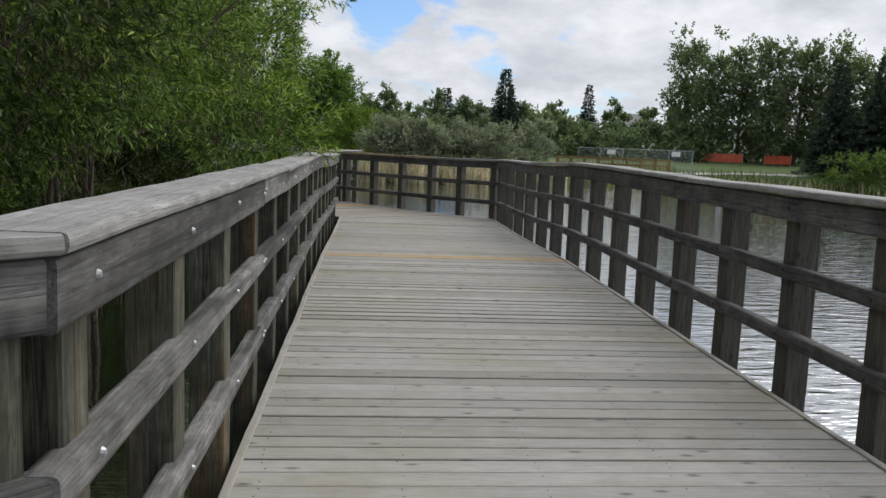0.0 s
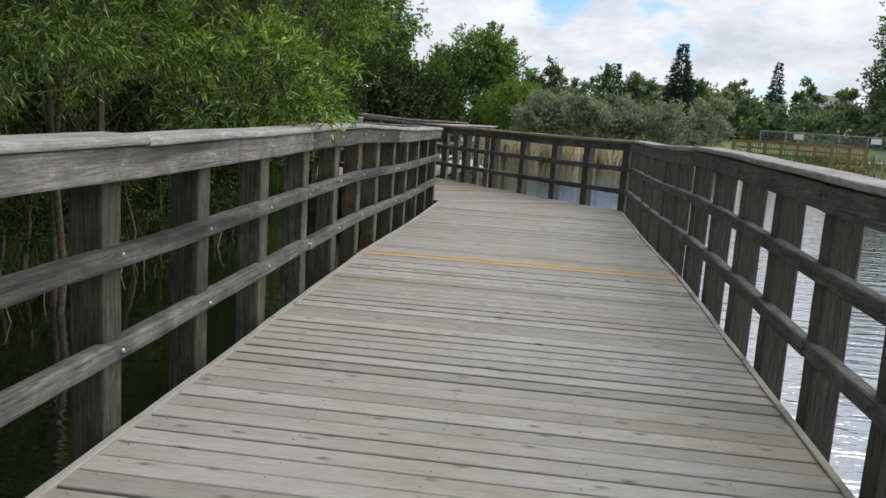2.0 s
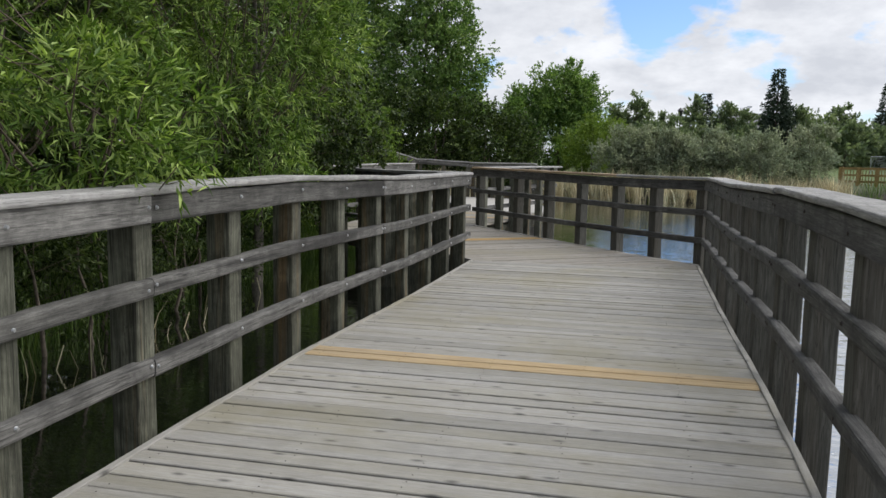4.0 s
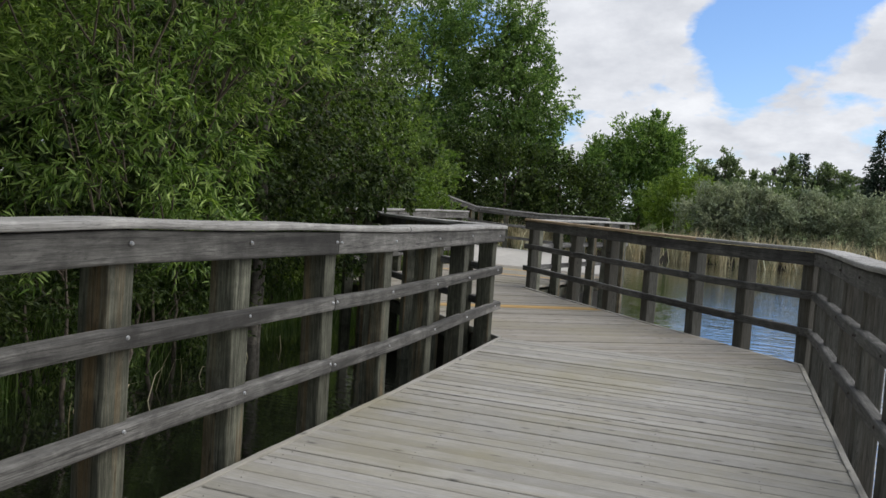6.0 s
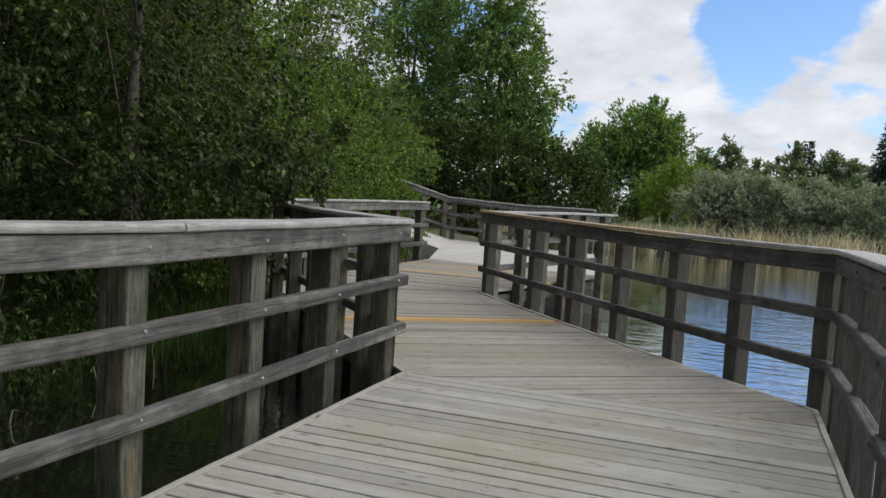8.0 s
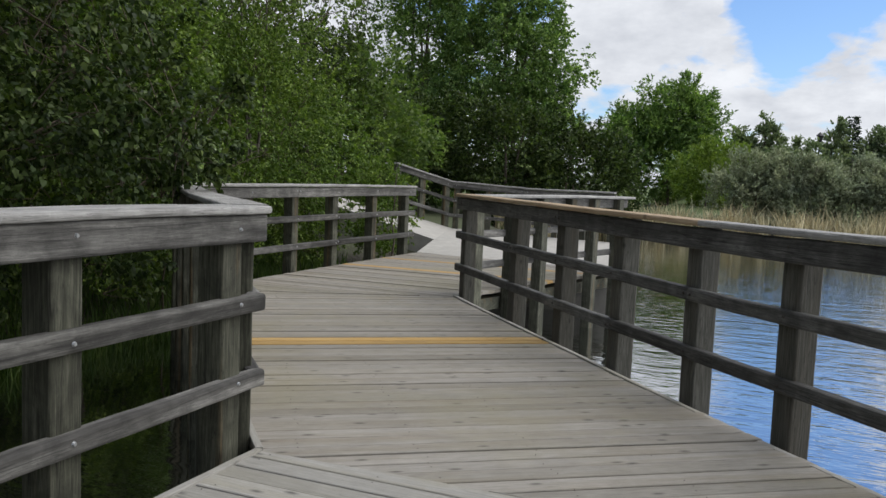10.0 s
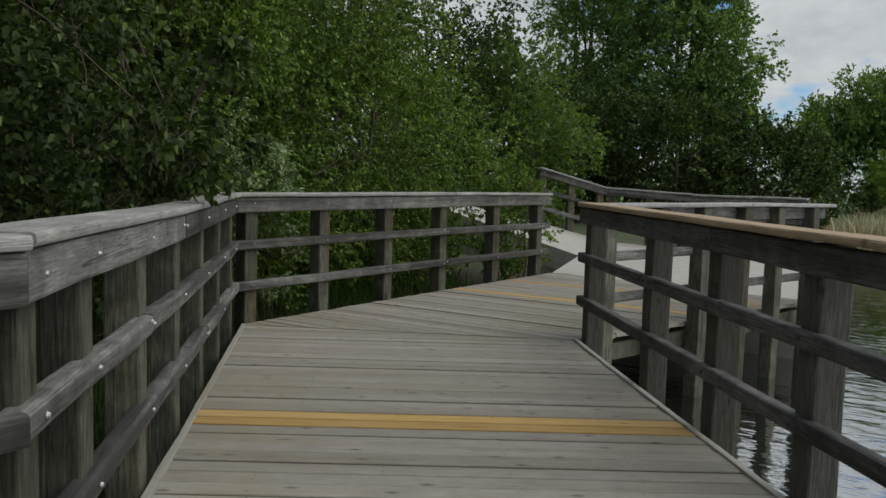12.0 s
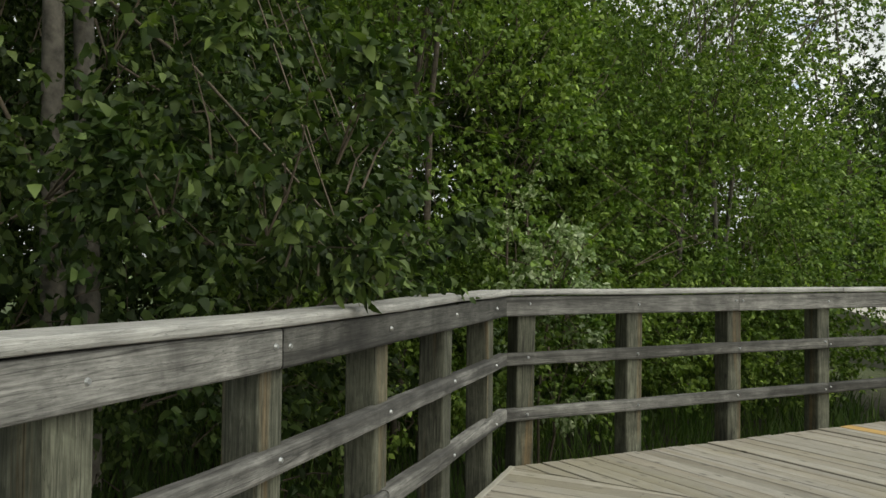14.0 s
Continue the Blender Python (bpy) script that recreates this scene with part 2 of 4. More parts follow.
def leaf(name, dark, mid, pale, through_tint, share=0.35, rough=0.5):
    m, nt, bsdf, out = material(name)
    geo = nt.nodes.new("ShaderNodeNewGeometry")
    col = ramp(nt, geo.outputs["Random Per Island"], [(0.0, dark), (0.5, mid), (0.93, pale), (1.0, tuple(min(1, 1.5 * c) for c in pale))])
    tc = nt.nodes.new("ShaderNodeTexCoord")
    drift = tex_noise(nt, tc.outputs["Object"], 0.8, 3.0)
    tone = ramp(nt, drift, [(0.35, (0.72, 0.78, 0.75)), (0.65, (1.15, 1.1, 1.0))])
    col = mix(nt, 1.0, col, tone, "MULTIPLY")
    link(nt, col, bsdf.inputs["Base Color"])
    bsdf.inputs["Roughness"].default_value = rough
    bsdf.inputs["Specular IOR Level"].default_value = 0.22
    tr = nt.nodes.new("ShaderNodeBsdfTranslucent")
    link(nt, mix(nt, 1.0, col, through_tint, "MULTIPLY"), tr.inputs[0])
    mx = nt.nodes.new("ShaderNodeMixShader")
    mx.inputs[0].default_value = share
    link(nt, bsdf.outputs[0], mx.inputs[1])
    link(nt, tr.outputs[0], mx.inputs[2])
    link(nt, mx.outputs[0], out.inputs[0])
    return m


M_WILLOW = leaf("willow_leaves", (0.03, 0.062, 0.012), (0.12, 0.205, 0.036), (0.36, 0.455, 0.16), (1.4, 1.6, 0.55), 0.25, 0.42)
M_POPLAR = leaf("poplar_leaves", (0.0484, 0.088, 0.0158), (0.11, 0.176, 0.0317), (0.22, 0.299, 0.0792), (1.4, 1.6, 0.55), 0.27)
# darker copy of the leaf greens, with the bank's shade painted in
M_SHADE = leaf("shaded_deep_green_leaves", (0.0148, 0.0287, 0.00738), (0.0369, 0.0623, 0.0148), (0.0984, 0.135, 0.041), (1.3, 1.5, 0.6), 0.25)
# blue-green leaf, its tone lifted to carry some distance haze
M_TALL = leaf("blue_green_poplar_leaves", (0.0546, 0.105, 0.0378), (0.126, 0.202, 0.0692), (0.263, 0.356, 0.146), (1.3, 1.5, 0.6), 0.42)
M_DARK = leaf("dark_leaves", (0.06, 0.10, 0.03), (0.11, 0.165, 0.048), (0.17, 0.22, 0.08), (1.3, 1.5, 0.6), 0.42)
# paler and greyer than near leaves: distance haze painted into the colour
M_FAR = leaf("haze_paled_far_leaves", (0.106, 0.146, 0.0926), (0.171, 0.218, 0.132), (0.238, 0.284, 0.185), (1.2, 1.3, 0.8), 0.45)
M_FRESHLEAF = leaf("light_green_leaves", (0.10, 0.15, 0.03), (0.16, 0.225, 0.05), (0.22, 0.29, 0.08), (1.4, 1.6, 0.6))
M_SILVER = leaf("silver_leaves", (0.153, 0.174, 0.119), (0.255, 0.281, 0.204), (0.383, 0.408, 0.323), (1.1, 1.2, 0.95), 0.5)
M_PALELEAF = leaf("pale_leaf_undersides", (0.10, 0.16, 0.05), (0.24, 0.31, 0.15), (0.50, 0.55, 0.40), (1.2, 1.4, 0.8), 0.25)
M_SPRUCE = leaf("spruce_needles", (0.035, 0.055, 0.042), (0.06, 0.088, 0.066), (0.09, 0.12, 0.095), (1, 1, 0.8), 0.3, 0.7)
M_STRAW = leaf("dry_straw", (0.28, 0.25, 0.165), (0.50, 0.455, 0.32), (0.70, 0.65, 0.50), (1.1, 1.0, 0.75), 0.25, 0.8)
M_GRASS = leaf("grass_blades", (0.045, 0.085, 0.02), (0.075, 0.13, 0.03), (0.13, 0.18, 0.06), (1.2, 1.4, 0.6), 0.3, 0.6)
M_BARK = plain("grey_brown_bark", (0.11, 0.09, 0.07), 0.95, 0.0, 0.5, 18.0, 0.8)
M_TWIG = plain("brown_twig", (0.10, 0.078, 0.055), 0.85, 0.0, 0.3, 20.0)
M_BIRCH = plain("mottled_pale_bark", (0.12, 0.108, 0.09), 0.9, 0.0, 0.6, 14.0, 0.6)

# ground
M_GROUND, nt, bsdf, out = material("bank_earth_and_grass")
tc = nt.nodes.new("ShaderNodeTexCoord")
g1 = tex_noise(nt, tc.outputs["Object"], 0.35, 8.0, 0.65)
g2 = tex_noise(nt, tc.outputs["Object"], 9.0, 5.0, 0.6)
grass_c = mix(nt, g2, (0.045, 0.085, 0.02), (0.105, 0.16, 0.045))
earth_c = mix(nt, g2, (0.018, 0.015, 0.011), (0.05, 0.042, 0.03))
sepz = nt.nodes.new("ShaderNodeSeparateXYZ")
link(nt, tc.outputs["Object"], sepz.inputs[0])
high = nt.nodes.new("ShaderNodeMapRange")
high.inputs["From Min"].default_value, high.inputs["From Max"].default_value = -0.35, 0.45
link(nt, sepz.outputs[2], high.inputs["Value"])
ground_c = mix(nt, high.outputs[0], earth_c, mix(nt, g1, grass_c, (0.12, 0.16, 0.055)))
link(nt, ground_c, bsdf.inputs["Base Color"])
bsdf.inputs["Roughness"].default_value = 0.95
bump(nt, g2, 0.8, 0.05, bsdf)

# water
M_WATER, nt, bsdf, out = material("pond_water")
tc = nt.nodes.new("ShaderNodeTexCoord")
wmap = nt.nodes.new("ShaderNodeMapping")
wmap.inputs["Scale"].default_value = (0.45, 1.5, 1.0)
wmap.inputs["Rotation"].default_value = (0, 0, radians(-14))
link(nt, tc.outputs["Object"], wmap.inputs[0])
w1 = tex_noise(nt, wmap.outputs[0], 3.4, 2.0, 0.45, 0.3)
w2 = tex_noise(nt, wmap.outputs[0], 11.0, 2.0, 0.5)
hm = nt.nodes.new("ShaderNodeMath")
hm.operation, hm.inputs[2].default_value = "MULTIPLY_ADD", 0.0
hm.inputs[1].default_value = 0.3
link(nt, w2, hm.inputs[0])
link(nt, w1, hm.inputs[2])
calm = nt.nodes.new("ShaderNodeSeparateXYZ")
link(nt, tc.outputs["Object"], calm.inputs[0])
cr = nt.nodes.new("ShaderNodeMapRange")
cr.inputs["From Min"].default_value, cr.inputs["From Max"].default_value = -4.0, 3.5
cr.inputs["To Min"].default_value, cr.inputs["To Max"].default_value = 0.08, 1.0
link(nt, calm.outputs[0], cr.inputs["Value"])
bn = nt.nodes.new("ShaderNodeBump")
bn.inputs["Distance"].default_value = 0.022
link(nt, cr.outputs[0], bn.inputs["Strength"])
link(nt, hm.outputs[0], bn.inputs["Height"])
link(nt, bn.outputs[0], bsdf.inputs["Normal"])
bsdf.inputs["Base Color"].default_value = (0.012, 0.013, 0.010, 1)
bsdf.inputs["Roughness"].default_value = 0.05
bsdf.inputs["IOR"].default_value = 1.5
ripple_gloss = nt.nodes.new("ShaderNodeBsdfGlossy")
ripple_gloss.inputs["Roughness"].default_value = 0.035
ripple_gloss.inputs["Color"].default_value = (0.93, 0.95, 0.96, 1)
link(nt, bn.outputs[0], ripple_gloss.inputs["Normal"])
wmix = nt.nodes.new("ShaderNodeMixShader")
wmix.inputs[0].default_value = 0.58
link(nt, bsdf.outputs[0], wmix.inputs[1])
link(nt, ripple_gloss.outputs[0], wmix.inputs[2])
link(nt, wmix.outputs[0], out.inputs[0])

# ---- mesh helpers ----


def mesh_object(name, verts, faces, mat, parent=None, label="", smooth=False, matrix=None):
    me = bpy.data.meshes.new(name)
    if isinstance(verts, np.ndarray):
        k = faces.shape[1]
        me.vertices.add(len(verts))
        me.vertices.foreach_set("co", verts.astype(np.float32).ravel())
        me.loops.add(faces.size)
        me.loops.foreach_set("vertex_index", faces.astype(np.int32).ravel())
        me.polygons.add(len(faces))
        me.polygons.foreach_set("loop_start", np.arange(0, faces.size, k, dtype=np.int32))
        me.polygons.foreach_set("loop_total", np.full(len(faces), k, dtype=np.int32))
        me.update(calc_edges=True)
    else:
        me.from_pydata(verts, [], faces)
        me.update()
    if smooth:
        me.shade_smooth()
    me.materials.append(mat)
    return place(name, me, parent, label, matrix)


def place(name, me, parent=None, label="", matrix=None):
    ob = new(name, me)
    if parent is not None:
        ob.parent = parent
    if matrix is not None:
        ob.matrix_basis = matrix
    return tagged(ob, label)


def part(name, bm, mat, parent, label="", matrix=None):
    me = bpy.data.meshes.new(name)
    bm.to_mesh(me)
    bm.free()
    me.materials.append(mat)
    return place(name, me, parent, label, matrix)


def thing(name, label, category, group="", x=0.0, y=0.0, z=0.0, rz=0.0):
    ob = new(name)
    ob.empty_display_size = 0.2
    ob.matrix_basis = pose(x, y, z, 0, 0, rz)
    return tagged(ob, label, category, group)


def box_bm(sx, sy, sz, bevel=0.0, at=(0, 0, 0), bm=None):
    bm = bm or bmesh.new()
    made = bmesh.ops.create_cube(bm, size=1.0, matrix=Matrix.Translation(at) @ Matrix.Diagonal((sx, sy, sz, 1)))
    if bevel:
        edges = {ed for v in made["verts"] for ed in v.link_edges}
        bmesh.ops.bevel(bm, geom=list(edges), offset=bevel, segments=2, affect="EDGES")
    return bm


def beam_mesh(length, w, h, bevel, seed, warp=0.003, mat=None):
    """A worn timber along x: rounded edges, a slight wander, and cut ends."""
    rng = random.Random(seed)
    ring = []
    for cx, cy, a0 in ((w / 2 - bevel, h / 2 - bevel, 0), (-w / 2 + bevel, h / 2 - bevel, 90), (-w / 2 + bevel, -h / 2 + bevel, 180), (w / 2 - bevel, -h / 2 + bevel, 270)):
        for k in range(3):
            t = radians(a0 + 45 * k)
            ring.append((cx + bevel * math.cos(t), cy + bevel * math.sin(t)))
    steps = max(2, int(length / 0.12))
    n = len(ring)
    verts, faces = [], []
    ph = [rng.uniform(0, 100) for _ in range(2)]
    for i in range(steps + 1):
        x = length * (i / steps - 0.5)
        dy = warp * noise.noise(Vector((x * 1.1, ph[0], 0)))
        dz = warp * noise.noise(Vector((x * 1.1, ph[1], 5)))
        for a, b in ring:
            rough = 0.0016 * noise.noise(Vector((x * 14, a * 60 + ph[0], b * 60)))
            verts.append((x, a * (1 + rough / w) + dy + rough, b + dz + rough))
    for i in range(steps):
        for k in range(n):
            k2 = (k + 1) % n
            faces.append((i * n + k, (i + 1) * n + k, (i + 1) * n + k2, i * n + k2))
    faces.append(tuple(range(n)))
    faces.append(tuple(reversed(range(steps * n, steps * n + n))))
    me = bpy.data.meshes.new("timber")
    me.from_pydata(verts, [], faces)
    me.update()
    me.materials.append(mat)
    return me


def tubes(paths, sides=6):
    """Tapered round limbs: each path is a list of (x, y, z, radius)."""
    verts, faces = [], []
    for path in paths:
        base = len(verts)
        pts = [Vector(p[:3]) for p in path]
        for i, p in enumerate(pts):
            d = (pts[min(i + 1, len(pts) - 1)] - pts[max(i - 1, 0)]).normalized()
            s = d.orthogonal().normalized()
            t = d.cross(s)
            for k in range(sides):
                an = 2 * math.pi * k / sides
                verts.append(tuple(p + path[i][3] * (math.cos(an) * s + math.sin(an) * t)))
        for i in range(len(pts) - 1):
            for k in range(sides):
                k2 = (k + 1) % sides
                faces.append((base + i * sides + k, base + i * sides + k2, base + (i + 1) * sides + k2, base + (i + 1) * sides + k))
    return verts, faces


def clip(poly, nx, ny, c):
    """The part of a convex polygon with nx * x + ny * y <= c."""
    kept = []
    for i, (px, py) in enumerate(poly):
        qx, qy = poly[(i + 1) % len(poly)]
        a, b = nx * px + ny * py - c, nx * qx + ny * qy - c
        if a <= 0:
            kept.append((px, py))
        if a * b < 0:
            u = a / (a - b)
            kept.append((px + u * (qx - px), py + u * (qy - py)))
    return kept

# ---- plan of the boardwalk: deck edges ----
A_L0, A_L1 = (-0.735, 1.45), (-0.665, 15.72)
A_R0, A_R1 = (2.27, 0.38), (2.48, 16.40)
B_L1, B_R1 = (-4.52, 19.96), (-1.74, 21.44)
C_L1, C_R1 = (-4.31, 26.08), (-0.55, 25.74)
Z_L, Z_R = (-3.41, -1.52), (-0.40, -2.59)
WATER_Z = -0.78
PITCH = 0.1435


def crown(y):
    """The walk's height at that distance along, bent to fit the camera's view."""
    return float(np.interp(y, (3.0, 6.2, 8.5, 9.8, 10.8, 12.7, 15.8, 17.5, 20.0, 24.0), (0.0, 0.02, 0.052, 0.06, 0.04, 0.0, -0.01, -0.035, -0.025, 0.0)))


# ---- ground and water ----
POND = [(-5.0, -70), (-4.9, 10), (-4.9, 14), (-5.2, 18), (-5.4, 20), (-4.9, 25.0), (-4.5, 27.0), (-1.2, 26.8), (-1.6, 31), (-4.2, 36), (-7.5, 43), (-6, 48), (6, 48.5), (16, 54), (27, 62), (36, 60), (40, 46), (44, 20), (50, -70)]


def pond_distance(x, y):
    """Signed distance to the pond's shore: negative in the water."""
    best = np.full(x.shape, 1e9)
    inside = np.zeros(x.shape, bool)
    for (x0, y0), (x1, y1) in zip(POND, POND[1:] + POND[:1]):
        dx, dy = x1 - x0, y1 - y0
        u = np.clip(((x - x0) * dx + (y - y0) * dy) / (dx * dx + dy * dy), 0, 1)
        best = np.minimum(best, np.hypot(x - x0 - u * dx, y - y0 - u * dy))
        if dy:
            inside ^= ((y0 > y) != (y1 > y)) & (x < dx * (y - y0) / dy + x0)
    return np.where(inside, -best, best)


def ground_height(x, y):
    d = pond_distance(x, y) + 0.35 * np.sin(x * 0.9 + 1.3 * np.sin(y * 0.7)) * np.cos(y * 0.8)
    shore = np.clip(d / 2.2, 0, 1)
    h = np.where(d < 0, WATER_Z - 0.05 + np.maximum(-0.9, d * 0.45), WATER_Z - 0.05 + (shore ** 2 * (3 - 2 * shore)) * 0.78)
    far = np.clip((d - 3) / 26, 0, 1)
    h = h + np.where(x < -3, 0.5, 1.6) * far
    return h + np.where(d > 0, 0.04 * np.sin(2.1 * x) * np.sin(1.7 * y + 0.5 * x), 0)


def ground_at(x, y):
    return float(ground_height(np.array([float(x)]), np.array([float(y)]))[0])


gx = np.concatenate([[-2500, -900, -400, -200, -120, -80], np.arange(-60, 60, 1.0), [62, 66, 72, 80, 100, 140, 220, 420, 900, 2500]])
gy = np.concatenate([[-2500, -700, -250, -120, -90, -70], np.arange(-50, 90, 1.0), [92, 96, 102, 110, 125, 150, 220, 420, 900, 2500]])
XX, YY = np.meshgrid(gx, gy)
ZZ = ground_height(XX, YY)
idx = np.arange(XX.size).reshape(XX.shape)
gf = np.stack([idx[:-1, :-1], idx[:-1, 1:], idx[1:, 1:], idx[1:, :-1]], -1).reshape(-1, 4)
ground = mesh_object("ground", np.stack([XX, YY, ZZ], -1).reshape(-1, 3), gf, M_GROUND, smooth=True)
tagged(ground, "grassy pond bank with dark earth at the waterline", "ground", kind="structure")
wx, wy = np.meshgrid(np.array([-9.0, 12, 32, 56]), np.array([-72.0, -20, 20, 45, 68]))
wi = np.arange(wx.size).reshape(wx.shape)
wf = np.stack([wi[:-1, :-1], wi[:-1, 1:], wi[1:, 1:], wi[1:, :-1]], -1).reshape(-1, 4)
water = mesh_object("water", np.stack([wx, wy, np.full(wx.shape, WATER_Z)], -1).reshape(-1, 3), wf, M_WATER)
tagged(water, "rippled dark pond water reflecting the cloudy sky", "water", kind="structure")

# ---- railings ----
BOLT = bmesh.new()
bmesh.ops.create_cone(BOLT, cap_ends=True, segments=8, radius1=0.0115, radius2=0.007, depth=0.009)
BOLT_ME = bpy.data.meshes.new("bolt")
BOLT.to_mesh(BOLT_ME)
BOLT.free()
BOLT_ME.materials.append(M_BOLT)
BOLT_DARK_ME = BOLT_ME.copy()
BOLT_DARK_ME.materials[0] = M_BOLTDARK

POST_W, RAIL_T, NOTCH = 0.152, 0.08, 0.042   # the rails are let into the posts
POST_MESHES = [beam_mesh(2.75, POST_W, POST_W, 0.012, 900 + k, 0.006, M_POST) for k in range(5)]
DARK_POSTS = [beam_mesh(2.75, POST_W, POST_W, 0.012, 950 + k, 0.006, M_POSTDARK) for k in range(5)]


def railing(p0, p1, posts, side, label, rail_mat=M_RAIL, post_meshes=None, start=0.0, end=0.0, lift=(0.0, 0.0), new_cap=0.0, joint=3.66, seed=1):
    """A rail along the line p0 to p1 (its deck-side face), with posts at those distances; side: +1 where the deck lies to the right of the way p0 to p1."""
    rng = random.Random(seed)
    x0, y0 = p0
    length = math.hypot(p1[0] - x0, p1[1] - y0)
    yaw = math.degrees(math.atan2(p1[1] - y0, p1[0] - x0))
    slope = math.degrees(math.atan2(lift[1] - lift[0], length))
    base = thing("railing", label, "railing", "boardwalk railings", x0, y0, lift[0], yaw)
    rise = (lift[1] - lift[0]) / length
    uy = (p1[1] - y0) / length
    o = side                      # local +y is left of the way; the deck is at -y where side is +1
    for d in posts:
        lean = rng.uniform(-0.5, 0.5)
        m = pose(d, o * (NOTCH + POST_W / 2), -0.185 + rise * d + crown(y0 + uy * d), 0, 90, 0) @ pose(0, 0, 0, lean, lean, 0)
        place("post", rng.choice(post_meshes or POST_MESHES), base, "", m)
    # boards between joints that fall on posts
    cuts = {}
    for name, z, h, bev, mat in (("top_rail", 1.128, 0.14, 0.012, rail_mat), ("middle_rail", 0.745, 0.089, 0.016, rail_mat), ("lower_rail", 0.347, 0.089, 0.016, rail_mat), ("cap_board", 1.224, 0.04, 0.013, M_CAP)):
        ends = [-start]
        want = -start + joint * rng.uniform(0.45, 1.0)
        while want < length + end - 1.2:
            near = min(posts, key=lambda q: abs(q - want))
            if near - ends[-1] > 0.8:
                ends.append(near if name != "cap_board" else near + rng.uniform(-0.3, 0.3))
            want += joint
        ends.append(length + end)
        cuts[name] = ends[1:-1]
        for a, b in zip(ends, ends[1:]):
            width = 0.235 if name == "cap_board" else RAIL_T
            off = o * (0.094 if name == "cap_board" else RAIL_T / 2) + rng.uniform(-0.004, 0.004)
            use = mat
            if name == "cap_board" and new_cap and b > length + end - 0.01:
                use = M_CAPNEW
            me = beam_mesh(b - a - 0.004, width, h, bev, rng.random() * 1e6, 0.008 if name == "cap_board" else 0.006, use)
            for v in me.vertices:
                v.co.z += crown(y0 + uy * ((a + b) / 2 + v.co.x))
            place(name, me, base, "", pose((a + b) / 2, off, z + rise * (a + b) / 2 + rng.uniform(-0.004, 0.004), rng.uniform(-1, 1), -slope, 0))
    for d in posts:
        for name, z in (("top_rail", 1.135), ("middle_rail", 0.75), ("lower_rail", 0.35)):
            spots = [0.0]
            if any(abs(c - d) < 0.02 for c in cuts[name]):
                spots = [-0.035, 0.035]
            for s in spots:
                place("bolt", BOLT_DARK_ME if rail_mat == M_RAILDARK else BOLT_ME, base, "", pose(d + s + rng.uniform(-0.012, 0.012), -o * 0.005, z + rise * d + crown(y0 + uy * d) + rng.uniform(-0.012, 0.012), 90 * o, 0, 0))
    return base


def along(p0, p1, points):
    """Distances along p0 to p1 of the given y values."""
    length = math.hypot(p1[0] - p0[0], p1[1] - p0[1])
    return [(v - p0[1]) / (p1[1] - p0[1]) * length for v in points]


def evenly(a, b, n):
    return [a + (b - a) * i / (n - 1) for i in range(n)]


AL = ((-0.72, 1.40), (-0.705, 15.84))
RAIL_GREY = "weathered grey timber railing with three rails beside the deck"
# right-hand railings: shade is put into the wood and bolt colours
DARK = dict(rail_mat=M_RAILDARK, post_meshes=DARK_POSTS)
railing(*AL, along(*AL, [1.62, 2.53, 3.44, 4.357, 5.274, 6.186, 7.133, 8.05, 8.957, 9.85, 10.75, 11.74, 12.68, 13.67, 14.6, 15.62]), 1, RAIL_GREY, seed=11)
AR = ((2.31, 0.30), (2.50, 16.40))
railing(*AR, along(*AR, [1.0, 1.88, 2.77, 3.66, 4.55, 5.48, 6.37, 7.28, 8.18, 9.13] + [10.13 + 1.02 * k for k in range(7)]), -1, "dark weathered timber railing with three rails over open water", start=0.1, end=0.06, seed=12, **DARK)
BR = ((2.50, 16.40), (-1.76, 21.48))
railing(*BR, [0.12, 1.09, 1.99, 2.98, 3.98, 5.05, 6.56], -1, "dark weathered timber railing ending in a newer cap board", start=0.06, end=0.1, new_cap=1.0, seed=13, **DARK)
BL = ((-0.74, 15.86), (-4.55, 19.95))
railing(*BL, [0.12, 0.66, 1.55, 2.45, 3.42, 4.38, 5.3], 1, "weathered grey timber railing under overhanging leaves", start=0.02, end=0.02, seed=14)
CL = ((-4.55, 19.95), (-4.33, 25.90))
railing(*CL, [0.18, 1.18, 2.24, 3.33, 4.58, 5.82], 1, "weathered grey timber railing in front of young poplars", start=0.02, end=0.12, seed=15)
CR = ((-1.78, 21.52), (-0.52, 25.70))
railing(*CR, [0.2, 1.0, 1.72, 2.5, 3.22, 4.05], -1, "weathered timber railing with a bleached cap at the water", end=0.1, seed=16)
ZL = ((-3.41, -1.52), (-0.735, 1.40))
railing(*ZL, evenly(0.15, 3.85, 5), 1, RAIL_GREY, end=0.02, seed=17)
ZR = ((-0.42, -2.64), (2.31, 0.34))
railing(*ZR, evenly(0.1, 3.8, 5), -1, RAIL_GREY, seed=18)
# ramp up the bank behind the landing
F0, F1, F2, F3 = (-7.0, 30.8), (-5.9, 32.0), (-4.1, 32.5), (-1.8, 32.3)
railing(F0, F1, evenly(0.1, 1.5, 3), 1, "weathered timber railing climbing beside the ramp", end=0.03, lift=(0.52, 0.1), seed=19)
railing(F1, F2, evenly(0.1, 1.8, 3), 1, RAIL_GREY, start=0.03, end=0.03, lift=(0.1, 0.02), seed=20)
railing(F2, F3, evenly(0.1, 2.3, 4), 1, RAIL_GREY, start=0.03, end=0.05, seed=21)

# ---- trees ----


